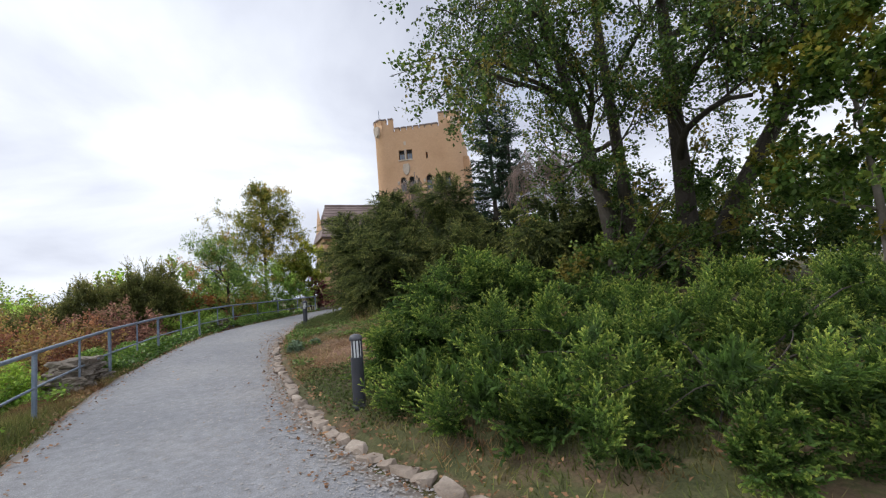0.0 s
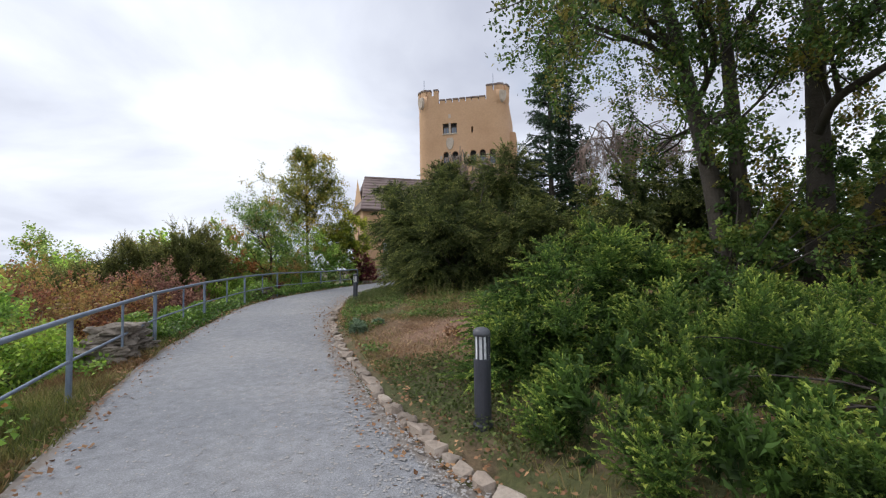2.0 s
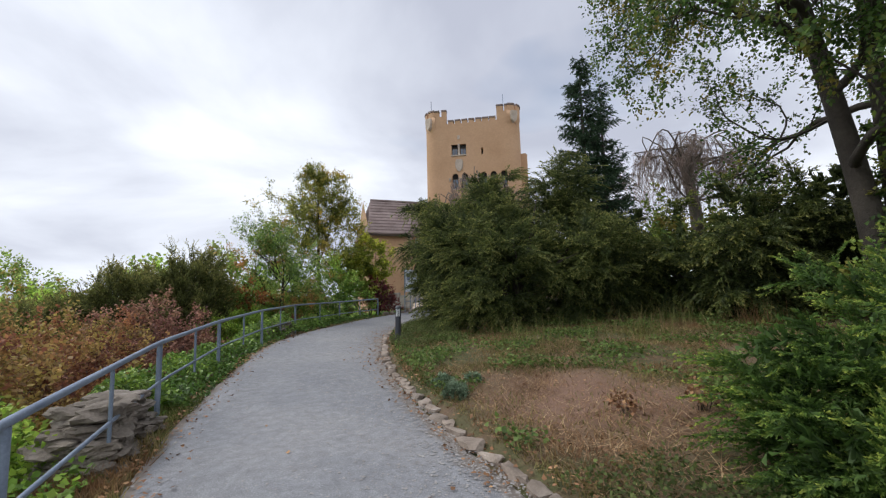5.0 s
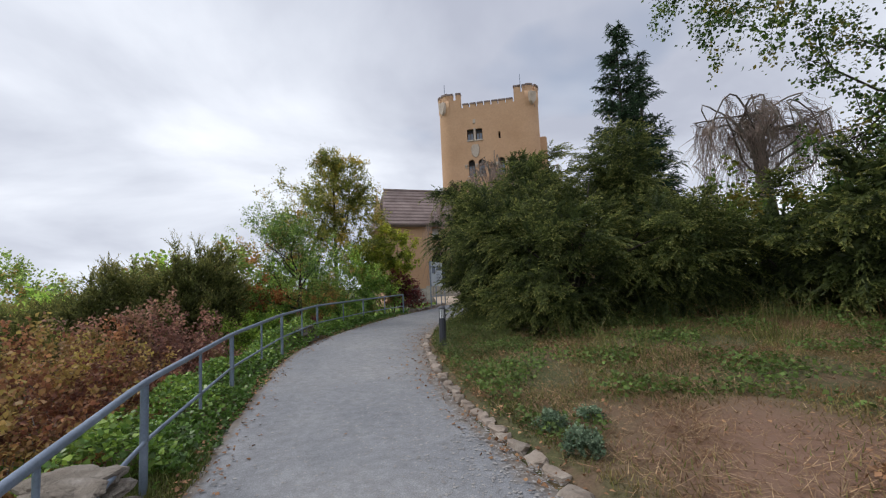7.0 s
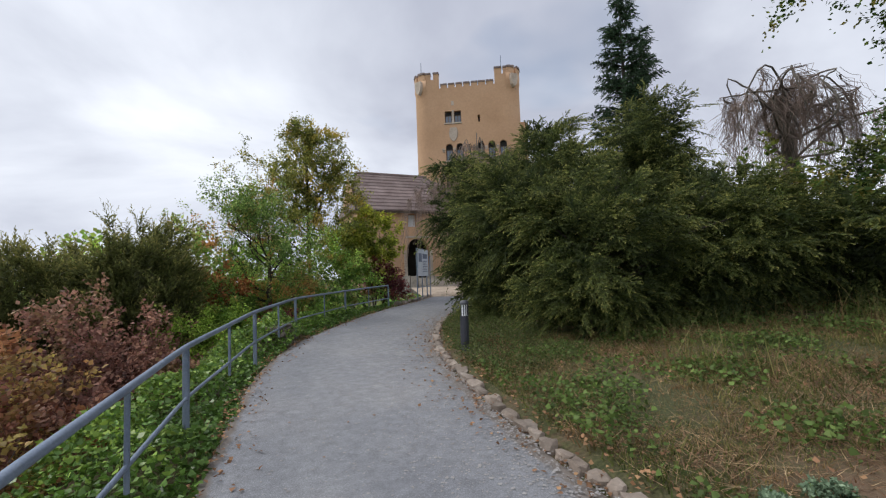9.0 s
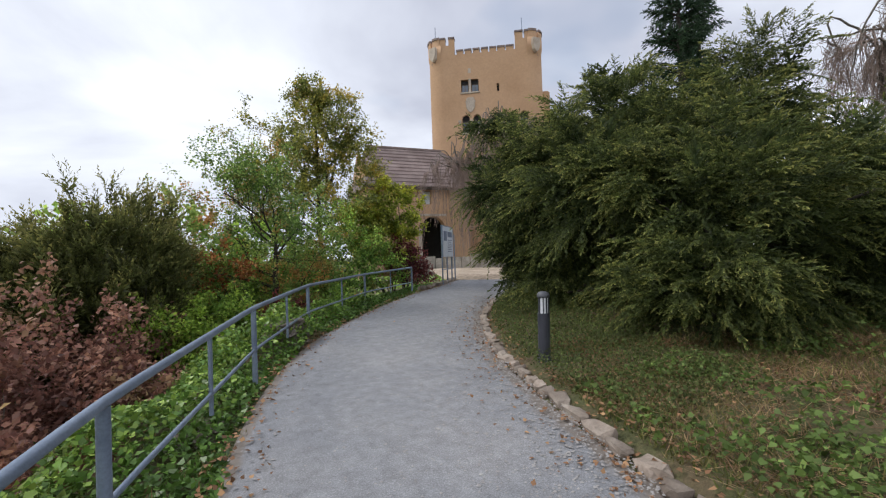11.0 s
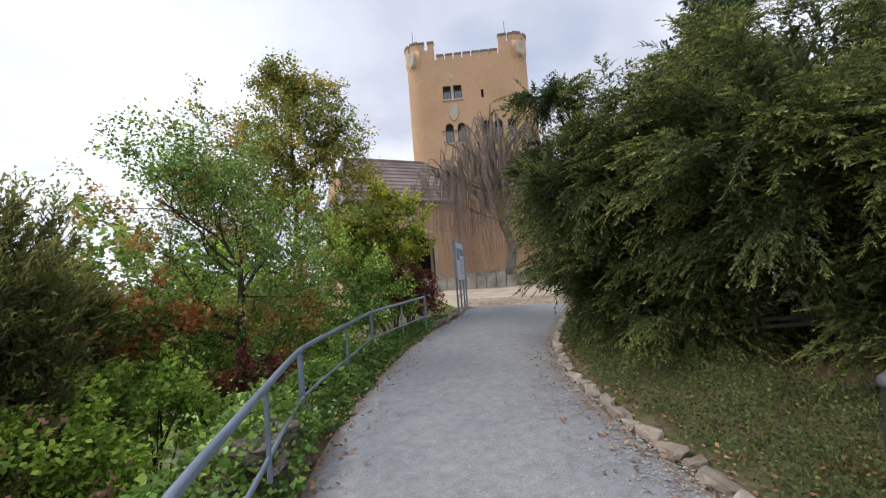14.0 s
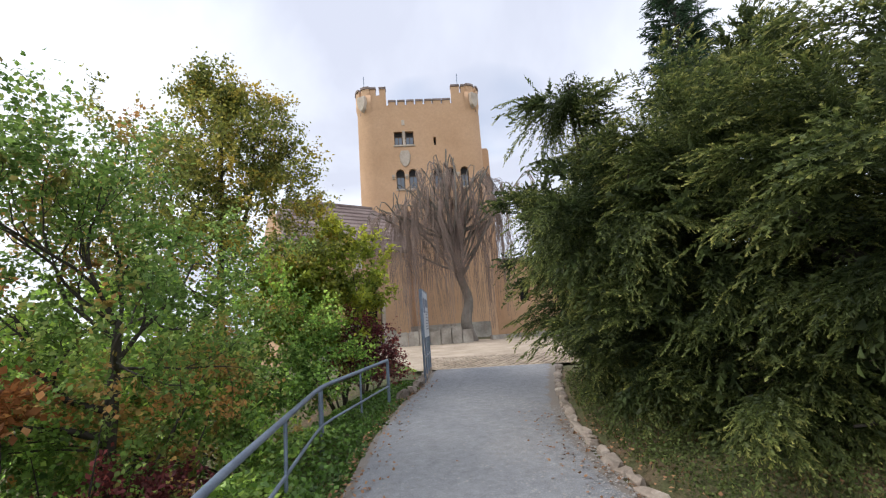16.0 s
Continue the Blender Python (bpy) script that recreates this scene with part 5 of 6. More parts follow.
def weeping(name, label, trunk, domes, n, drop=1.0, thick=0.0105, limbs_each=16, limb=0.075):
    """A weeping tree: a crooked trunk, arching limbs and curtains of bare hanging twigs."""
    b = trunk[0]
    o = np.array([b[0], b[1], land1(b[0], b[1]) - 0.1])
    t = thing(name, label, "tree", tuple(o))
    line = smooth_line(trunk, 20)
    v, f = tube_np(line, 0.36 - 0.24 * np.linspace(0, 1, 20), 9)
    hang("trunk", mesh_np("trunk", v - o, f, BARK_GREY, smooth=True), t)
    limbs, strands = [], []
    for cx, cy, cz, rx, ry, rz, share in domes:
        m = limbs_each
        for q in range(m):
            a, k = 2 * np.pi * (q + rng.uniform(-0.4, 0.4)) / m, rng.uniform(0.45, 1.05)
            s = line[rng.integers(12, 20)]
            top = np.array([cx + rx * 0.45 * k * math.cos(a), cy + ry * 0.45 * k * math.sin(a), cz + rz * rng.uniform(0.75, 1.15)])
            e = np.array([cx + rx * k * math.cos(a), cy + ry * k * math.sin(a), cz + rz * rng.uniform(-0.1, 0.45)])
            arc = smooth_line([s, (s * 0.45 + top * 0.55) + rng.normal(0, 0.4, 3), top + rng.normal(0, 0.25, 3), (top + e) / 2 + [0, 0, 0.2 * rz], e], 26) + np.cumsum(rng.normal(0, 0.022, (26, 3)), 0)
            limbs.append(tube_np(arc, np.linspace(limb, 0.014, 26), 5))
            for _ in range(max(1, int(n * share / m / 9))):
                root = arc[rng.integers(8, 26)]
                out = unit(np.array([math.cos(a), math.sin(a), 0]) + rng.normal(0, 0.7, 3)) * rng.uniform(0.1, 0.55)
                full = drop * rng.uniform(0.2, 1.0) * (rz + 3.0)
                sway = np.cumsum(rng.normal(0, 0.12, (8, 3)), 0) * [1, 1, 0.2]
                for _ in range(9):
                    p = root + rng.normal(0, 0.06, 3)
                    ln = max(0.4, min(p[2] - o[2] - rng.uniform(0.3, 1.2), full * rng.uniform(0.6, 1.1)))
                    u = np.linspace(0, 1, 8)[:, None]
                    pts = p + out * np.sqrt(u) + rng.normal(0, 0.12, 3) * u - np.array([0, 0, 1]) * ln * u**1.5 + sway + np.cumsum(rng.normal(0, 0.022, (8, 3)), 0) * [1, 1, 0.3]
                    strands.append(tube_np(pts, np.linspace(thick, thick * 0.45, 8), 3))
    v, f = joined(limbs)
    hang("limb", mesh_np("limb", v - o, f, BARK_GREY, smooth=True), t)
    v, f = joined(strands)
    hang("twig_curtain", mesh_np("twig_curtain", v - o, f, TWIG), t)


weeping("weeping_tree", "bare weeping tree with long brown hanging twigs before the tower", [(13.9, 35.2, 1.0), (13.4, 35.1, 2.3), (13.9, 35.4, 3.6), (13.2, 35.3, 5.2), (13.0, 35.4, 7.0)], [
    (9.9, 36.6, 7.4, 1.5, 1.4, 1.5, 0.26), (11.4, 35.8, 7.8, 1.4, 1.3, 1.8, 0.26), (12.5, 35.2, 8.6, 1.4, 1.4, 2.4, 0.28), (14.6, 34.6, 8.4, 1.5, 1.5, 2.3, 0.26), (16.2, 34.0, 7.8, 1.4, 1.4, 2.2, 0.2)], 1150, 1.45, 0.015, 10, 0.07)
weeping("weeping_tree", "bare purplish weeping tree standing behind the yews", [(13.6, 16.6, 1.6), (13.5, 16.5, 3.8), (13.0, 16.3, 5.6), (12.3, 16.1, 6.9)], [
    (11.5, 16.2, 5.6, 1.6, 1.5, 1.6, 0.4), (13.4, 16.0, 5.7, 1.6, 1.5, 1.9, 0.4), (15.6, 16.0, 5.4, 1.9, 1.7, 1.9, 0.4)], 1000, 0.62, 0.0075, 7, 0.045)

# ---- left of the path ----
shrub("juniper", "dark olive upright juniper with ragged tips", "shrub", [
    (-4.1, 20.3, 1.2, 1.35, 1.3, 2.0), (-5.0, 21.0, 0.6, 1.5, 1.2, 1.7), (-3.8, 21.6, 1.4, 0.9, 0.8, 1.6), (-5.6, 19.6, 0.9, 1.5, 1.4, 1.8), (-7.4, 19.6, 0.3, 1.5, 1.3, 1.6)],
    YEW_OLD, density=54, per=14, size=0.095, M=10, width=0.04, spray=0.42, lift=1.3, droop=0.0, low=-0.6, nstem=12, group="shrubs on the slope", pl=0.9)
rust = [(-5.0, 5.2, -0.1, 1.3, 1.3, 1.3), (-5.4, 7.6, 0.1, 1.4, 1.3, 1.4), (-5.2, 10.0, 0.3, 1.4, 1.3, 1.4), (-5.3, 12.4, 0.4, 1.4, 1.3, 1.4), (-4.8, 14.6, 0.4, 1.3, 1.2, 1.35), (-6.9, 9.0, -0.4, 1.5, 1.5, 1.6), (-7.0, 13.4, -0.2, 1.5, 1.5, 1.7), (-4.5, 16.6, 0.5, 1.2, 1.1, 1.3), (-4.2, 18.3, 0.6, 1.1, 0.9, 1.2), (-3.5, 15.4, 0.0, 0.85, 1.0, 0.85), (-3.4, 17.4, 0.2, 0.95, 1.0, 0.9), (-6.4, 16.8, 0.0, 1.4, 1.3, 1.6)]
for i, q in enumerate(rust):
    shrub("autumn_shrub" if i > 2 else "green_shrub", "red-brown autumn shrub on the slope below the rail" if i > 2 else "mid-green leafy shrub on the slope below the rail", "shrub", [q, (q[0] + 0.5, q[1] + 0.6, q[2] - 0.3, 0.9, 0.9, 0.9)],
          LEAF_BUSH if i in (0, 1, 2) else LEAF_MAROON if i in (5, 7, 8, 9, 10) else LEAF_RUST, "leaf", density=28, per=8, size=0.07, M=6, spray=0.26, low=-0.5, group="autumn shrubs on the slope", bark=BARK_GREY, r0=0.022, nstem=18, rough=0.32, pl=0.9)
for q in ((-2.65, 20.6, 0.85, 1.0, 0.8, 0.75), (-3.2, 19.6, 0.6, 0.75, 0.7, 0.75), (-4.0, 9.3, 0.05, 0.8, 1.0, 0.75), (-3.9, 6.6, -0.2, 0.8, 1.0, 0.7), (-2.7, 19.4, 0.2, 0.6, 0.6, 0.6), (-4.2, 3.6, -0.5, 0.9, 1.1, 0.8), (-3.9, 8.6, -0.5, 0.7, 1.0, 0.75)):
    shrub("green_shrub", "fresh light green leafy shrub beside the handrail", "shrub", [q], LEAF_FRESH, "leaf", density=60, per=9, size=0.065, M=6, spray=0.22, low=-0.3, paler=0.3, group="green shrubs by the rail", r0=0.015)
shrub("purple_shrub", "low purple-leaved shrub under the handrail", "shrub", [(-1.0, 21.9, 0.65, 0.8, 0.6, 0.6)], LEAF_RED, "leaf", density=60, per=8, size=0.06, M=7, spray=0.2, group="green shrubs by the rail", r0=0.012)
tree("apple_tree", "spreading small tree with sparse grey-green leaves and long bare shoots", [
    ([(-1.4, 22.6, -0.4), (-1.3, 22.6, 1.2), (-1.25, 22.6, 2.7)], 0.13, [(0.7, (-1, -0.2, 0.5), 1.5), (0.85, (0.9, -0.4, 0.6), 1.4), (0.95, (-0.5, 0.3, 1.0), 1.5), (0.98, (0.3, 0.2, 1.2), 1.5), (0.98, (-1, 0.2, 0.7), 1.6), (0.8, (0.2, -1, 0.6), 1.4), (0.6, (-0.6, -0.8, 0.3), 1.4), (0.98, (-0.4, -0.5, 1.2), 1.6), (0.98, (-0.7, -0.2, 1.2), 1.9)])],
    LEAF_GREY, twig=4, M=6, size=0.06, spray=0.3, depth=3, kids=4, up=0.2, fill=[(-1.6, 22.7, 3.6, 1.7, 1.4, 1.2), (-2.8, 22.8, 3.2, 1.2, 1.1, 1.1), (-0.4, 22.9, 3.3, 1.2, 1.1, 1.0)], fill_density=5)
tree("birch", "slender tree with thinning yellow-green autumn leaves", [
    ([(0.5, 27.2, 0.3), (0.45, 27.2, 3.5), (0.4, 27.2, 7.9)], 0.11, [(0.36, (-1, -0.3, 0.4), 2.2), (0.42, (1, -0.5, 0.4), 2.3), (0.46, (0.3, -1, 0.4), 2.2), (0.5, (-0.9, -0.4, 0.4), 2.1), (0.55, (1, -0.4, 0.4), 2.2), (0.6, (-0.9, 0.3, 0.4), 2.0), (0.64, (0.9, 0.2, 0.5), 2.0), (0.68, (-0.7, 0.3, 0.8), 1.8), (0.76, (0.5, -0.6, 0.9), 1.6), (0.86, (-0.5, -0.3, 0.8), 1.2), (0.9, (0.6, -0.2, 0.8), 1.1), (0.97, (0.1, 0.1, 1), 0.6)])],
    LEAF_OCHRE, twig=4, M=6, size=0.08, spray=0.34, depth=3, kids=4, up=0.12, bark=BARK, fill=[(0.5, 27.1, 7.0, 1.25, 1.0, 1.35), (1.2, 26.9, 5.6, 1.6, 1.2, 1.3), (-0.4, 26.9, 5.2, 1.5, 1.2, 1.3), (0.4, 26.8, 4.2, 1.9, 1.2, 1.0), (-0.9, 26.2, 4.3, 1.3, 0.9, 1.2), (1.7, 26.6, 4.9, 1.3, 1.0, 1.3), (0.4, 26.5, 6.1, 1.5, 1.0, 1.1)], fill_density=17)
shrub("hedge_shrub", "dense mixed green shrubs beside the handrail", "shrub", [
    (0.6, 24.6, 1.9, 1.4, 1.1, 1.6), (-0.6, 24.0, 1.2, 1.4, 1.1, 1.5), (1.6, 25.2, 1.7, 1.1, 1.0, 1.4), (-2.4, 23.2, 0.9, 1.4, 1.2, 1.5), (-3.6, 22.6, 1.2, 1.2, 1.1, 1.5), (-0.1, 22.9, 0.6, 0.8, 0.7, 0.9)],
    LEAF_BUSH, "leaf", density=27, per=8, size=0.075, M=6, spray=0.3, low=-0.6, group="shrubs on the slope", gap=0.5)
shrub("hedge_shrub", "loose grey-green shrubs around the small tree", "shrub", [
    (-1.7, 22.1, 1.3, 1.1, 0.5, 1.0), (-0.6, 22.9, 1.7, 1.0, 0.6, 1.1), (-2.9, 22.7, 1.7, 1.0, 0.7, 1.1), (0.3, 23.8, 1.9, 0.8, 0.6, 1.0)],
    LEAF_GREY, "leaf", density=26, per=8, size=0.06, M=6, spray=0.3, low=-0.7, group="shrubs on the slope", gap=0.5, base=(-1.6, 22.4))
shrub("yellow_maple", "yellow-green maple bush beside the gatehouse", "shrub", [(2.8, 26.3, 3.6, 1.1, 1.0, 1.15), (2.5, 26.5, 2.3, 1.1, 1.0, 1.2), (1.7, 26.0, 3.1, 0.9, 0.8, 0.9)],
      LEAF_YELLOW, "leaf", density=36, per=8, size=0.11, M=6, spray=0.28, low=-0.6, group="shrubs on the slope", r0=0.04)
shrub("dark_red_shrub", "dark red barberry bush near the information board", "shrub", [(3.2, 26.0, 1.8, 0.75, 0.7, 0.95), (3.7, 26.5, 1.5, 0.6, 0.6, 0.7)],
      LEAF_RED, "leaf", density=60, per=8, size=0.06, M=7, spray=0.22, low=-0.6, group="shrubs on the slope")
for q in ((-3.5, 5.6, -0.1, 0.5, 0.7, 0.35), (-3.4, 7.2, 0.0, 0.4, 0.6, 0.3), (-1.8, 21.7, 0.8, 0.4, 0.3, 0.3)):
    shrub("orange_shrub", "low bright orange autumn seedlings below the rail", "shrub", [q], LEAF_ORANGE, "leaf", density=60, per=6, size=0.06, M=5, spray=0.18, group="shrubs on the slope", r0=0.01, nstem=4)
shrub("orange_shrub", "small shrub with pale orange autumn leaves", "shrub", [(-2.5, 22.1, 1.8, 0.8, 0.55, 0.6), (-3.1, 21.8, 1.5, 0.5, 0.5, 0.45)],
      LEAF_ORANGE, "leaf", density=30, per=6, size=0.08, M=5, spray=0.3, group="shrubs on the slope", r0=0.02, low=-0.5)
for q, m in (((-9.5, 24.0, -1.6, 2.6, 2.4, 3.0), LEAF_BUSH), ((-12.5, 30.0, -1.8, 3.0, 3.0, 3.8), LEAF_BUSH), ((-8.0, 28.0, 0.2, 2.4, 2.2, 2.8), LEAF_GREY), ((-5.8, 25.0, 0.6, 2.2, 1.6, 2.6), LEAF_BUSH), ((-3.6, 26.6, 1.4, 2.0, 1.3, 2.2), LEAF_GREY), ((-1.6, 26.0, 1.6, 1.5, 1.0, 1.9), LEAF_BUSH), ((-16.0, 38.0, 0.0, 2.6, 2.6, 4.2), LEAF_GREY), ((-11.0, 14.0, -3.0, 2.5, 2.6, 2.6), LEAF_BUSH), ((-11.5, 7.0, -3.4, 2.5, 2.6, 2.6), LEAF_BUSH), ((-8.0, 4.0, -2.0, 1.8, 1.8, 2.0), LEAF_RUST), ((-16.0, 21.0, -4.0, 3.2, 3.0, 3.6), LEAF_BUSH)):
    shrub("slope_shrub", "green thicket farther down the hillside", "shrub", [q, (q[0] + 1.4, q[1] + 0.8, q[2] - 0.8, q[3] * 0.7, q[4] * 0.7, q[5] * 0.7)], m, "leaf", density=13, per=6, size=0.19, M=5, spray=0.5, low=-0.5, group="thickets on the hillside", r0=0.05)

# ---- far woods ----


def build_far_woods():
    n = 2300
    a, r = radians(90) + rng.uniform(-0.55, 1.9, n), 40 * (900 / 40) ** rng.uniform(0, 1, n)
    x, y = r * np.cos(a), r * np.sin(a)
    ok = (signed_away(x, y, left_line, -1) > 22) | (r > 120)
    x, y, r = x[ok], y[ok], r[ok]
    z = land(x, y)
    n, m = len(x), 14
    s = np.clip(1.0 + r / 55, 1.2, 12)
    c = np.stack([x, y, z], 1)[:, None] + rng.normal(0, 1, (n, m, 3)) * (s * 0.75)[:, None, None] * [1, 1, 0.55] + np.array([0, 0, 0.8]) * s[:, None, None]
    d1, d2 = unit(rng.normal(0, 1, (n, m, 3))), unit(rng.normal(0, 1, (n, m, 3)))
    k = (s * 0.33)[:, None, None]
    v = np.stack([c - d1 * k, c + d2 * k * 0.8, c + d1 * k, c - d2 * k * 0.8], 2).reshape(-1, 3)
    t = np.repeat(rng.uniform(0, 0.8, n), m * 4)
    me = mesh_np("far_woods", v, np.arange(len(v)).reshape(-1, 4), LEAF_BUSH, t)
    tagged(hang("far_woods", me), "distant wooded slopes across the valley", "woods", kind="stuff")


build_far_woods()

# ---- grass, weeds, ivy, litter and chips ----


def scatter(n, x0, x1, y0, y1, want):
    p = np.stack([rng.uniform(x0, x1, n), rng.uniform(y0, y1, n)], 1)
    return p[want(p[:, 0], p[:, 1])]


def patchy(x, y, s=1.3, ph=0.0):
    return 0.5 + 0.25 * np.sin(x * s * 2.1 + ph + 1.7 * np.sin(y * s)) + 0.25 * np.cos(y * s * 1.7 + ph + np.sin(x * s * 1.3))


def bare_soil(x, y):
    return np.exp(-(((x - 1.9) / 1.25) ** 2 + ((y - 8.9) / 1.5) ** 2) ** 2) + 0.75 * np.exp(-(((x - 5.4) / 1.7) ** 2 + ((y - 8.3) / 0.9) ** 2))


def blades(p, h, lean=0.5, width=0.007):
    n = len(p)
    z = land(p[:, 0], p[:, 1])
    b = np.c_[p, z - 0.01]
    d = rng.normal(0, lean, (n, 3)) * [1, 1, 0] + [0, 0, 1]
    hh = (h * rng.uniform(0.4, 1.3, n))[:, None]
    s = unit(np.c_[rng.normal(0, 1, (n, 2)), np.zeros(n)]) * width
    v = np.stack([b - s, b + s, b + d * hh], 1).reshape(-1, 3)
    return v


def build_grass():
    right = lambda x, y: (signed_away(x, y, right_line, 1) > 0.22) & (rng.uniform(0, 1, len(x)) > bare_soil(x, y) * 0.9) & (patchy(x, y) > rng.uniform(0.05, 0.6, len(x)))
    leftv = lambda x, y: (signed_away(x, y, left_line, -1) > 0.12 * patchy(x, y, 2.6) - 0.07) & (signed_away(x, y, left_line, -1) < 1.5)
    groups = ((scatter(95000, 0.3, 9, 7, 16, right), 0.075), (scatter(26000, 1, 8, 0.5, 7.5, right), 0.09), (scatter(22000, 1, 7, 14, 24, right), 0.08), (scatter(70000, -4.5, -1.5, 1, 11.5, leftv), 0.12), (scatter(14000, -3, 4.5, 11, 26, leftv), 0.09))
    tall = scatter(4200, 2.5, 9.5, 9.5, 13, lambda x, y: right(x, y) & (y + 0.35 * x > 12.6) & (patchy(x, y, 1.6, 3.0) > rng.uniform(0.35, 0.9, len(x))))
    vs, ts = [], []
    for p, h in groups:
        vs.append(blades(p, h))
        ts.append(np.repeat(np.clip(0.75 - 0.8 * patchy(p[:, 0], p[:, 1], 0.9, 2.0) + rng.normal(0, 0.22, len(p)) + 0.25, 0, 1), 3))
    vs.append(blades(tall, 0.55, 0.3, 0.006))
    ts.append(np.repeat(rng.uniform(0.3, 1.0, len(tall)), 3))
    straw = scatter(9000, 0.5, 8.5, 6.8, 12.5, lambda x, y: (signed_away(x, y, right_line, 1) > 0.3) & (bare_soil(x, y) > rng.uniform(0.02, 0.5, len(x))))
    more = scatter(75000, 0.5, 9, 6.8, 15, lambda x, y: (signed_away(x, y, right_line, 1) > 0.3) & (patchy(x, y, 1.1, 5.0) + 0.25 > rng.uniform(0.2, 1.0, len(x))))
    straw = np.concatenate([straw, more])
    sv = blades(straw, 0.085, 2.2, 0.005)
    me = mesh_np("dry_grass", sv, np.arange(len(sv)).reshape(-1, 3), STRAW, np.repeat(rng.uniform(0, 1, len(straw)), 3))
    tagged(hang("dry_grass", me), "matted dry brown grass and needles on the bank", "grass", kind="stuff")
    v = np.concatenate(vs)
    me = mesh_np("grass", v, np.arange(len(v)).reshape(-1, 3), GRASS, np.concatenate(ts))
    tagged(hang("grass", me), "patchy dry and green grass on the banks", "grass", kind="stuff")


def leaf_carpet(name, label, category, mat, p, lift, size, up=0.9):
    n = len(p)
    at = np.c_[p, land(p[:, 0], p[:, 1]) + lift]
    way = unit(rng.normal(0, 0.8, (n, 3)) * [1, 1, 0.5])
    nor = unit(rng.normal(0, 0.45, (n, 3)) + [0, 0, up])
    sd = unit(np.cross(way, nor))
    s = (size * rng.uniform(0.55, 1.25, n))[:, None]
    dip = np.cross(sd, way) * s * 0.12
    v = np.stack([at, at + way * s * 0.3 + sd * s * 0.45 + dip, at + way * s, at + way * s * 0.3 - sd * s * 0.45 + dip], 1).reshape(-1, 3)
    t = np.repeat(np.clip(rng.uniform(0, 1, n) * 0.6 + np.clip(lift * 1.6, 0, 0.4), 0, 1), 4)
    tagged(hang(name, mesh_np(name, v, np.arange(len(v)).reshape(-1, 4), mat, t)), label, category, kind="stuff")


build_grass()


def ivy_points(n):
    p = scatter(n, -4.2, 4.5, 10.9, 26, lambda x, y: (signed_away(x, y, left_line, -1) > -0.06 + 0.12 * patchy(x, y, 3.0)) & (signed_away(x, y, left_line, -1) < 1.35))
    dl = signed_away(p[:, 0], p[:, 1], left_line, -1)
    hump = 0.46 * np.clip(patchy(p[:, 0], p[:, 1], 1.6, 1.0) * 1.6 - 0.2, 0.15, 1.2) * np.sin(np.clip(dl / 1.3, 0.06, 1) * 2.4) + 0.32 * np.exp(-(((p[:, 0] + 1.25) / 0.5) ** 2 + ((p[:, 1] - 18.6) / 0.9) ** 2))
    hump *= np.clip((25.5 - p[:, 1]) / 6, 0.25, 1)
    return p, np.clip(hump, 0.02, None) * rng.uniform(0.25, 1.0, len(p)) ** 0.5 + np.clip(dl - 0.8, 0, 1) * 0.35


ivy, hump = ivy_points(200000)
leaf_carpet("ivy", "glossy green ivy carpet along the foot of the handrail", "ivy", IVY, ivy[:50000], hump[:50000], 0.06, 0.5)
weed = scatter(44000, 0.4, 8.5, 8, 14.5, lambda x, y: (signed_away(x, y, right_line, 1) > 0.25) & (patchy(x, y, 1.9, 4.0) + 0.5 * patchy(x, y, 0.8, 1.0) > rng.uniform(0.6, 1.15, len(x))) & (bare_soil(x, y) < 0.4))
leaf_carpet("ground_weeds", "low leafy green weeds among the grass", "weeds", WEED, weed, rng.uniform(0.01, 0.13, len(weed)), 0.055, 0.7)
weed = scatter(110000, 1.0, 7.0, 13.5, 23, lambda x, y: (signed_away(x, y, right_line, 1) > 0.2) & (signed_away(x, y, right_line, 1) < 1.9))
weed = weed[:75000]
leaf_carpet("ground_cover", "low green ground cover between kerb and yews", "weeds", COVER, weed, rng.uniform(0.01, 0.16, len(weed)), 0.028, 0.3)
tuft = scatter(4200, 0.5, 1.5, 4.4, 7.4, lambda x, y: signed_away(x, y, right_line, 1) > 0.2)
leaf_carpet("bank_herbs", "grey-green herbs between kerb and bollard", "weeds", COVER, tuft, rng.uniform(0.01, 0.12, len(tuft)), 0.035, 0.5)
weed = scatter(14000, -5.0, -2.0, 1.0, 11.5, lambda x, y: (signed_away(x, y, left_line, -1) > 0.25) & (patchy(x, y, 1.5, 2.0) > 0.4))
leaf_carpet("verge_weeds", "leafy weeds on the outer verge of the path", "weeds", LEAF_FRESH, weed, rng.uniform(0.01, 0.2, len(weed)), 0.065, 0.6)


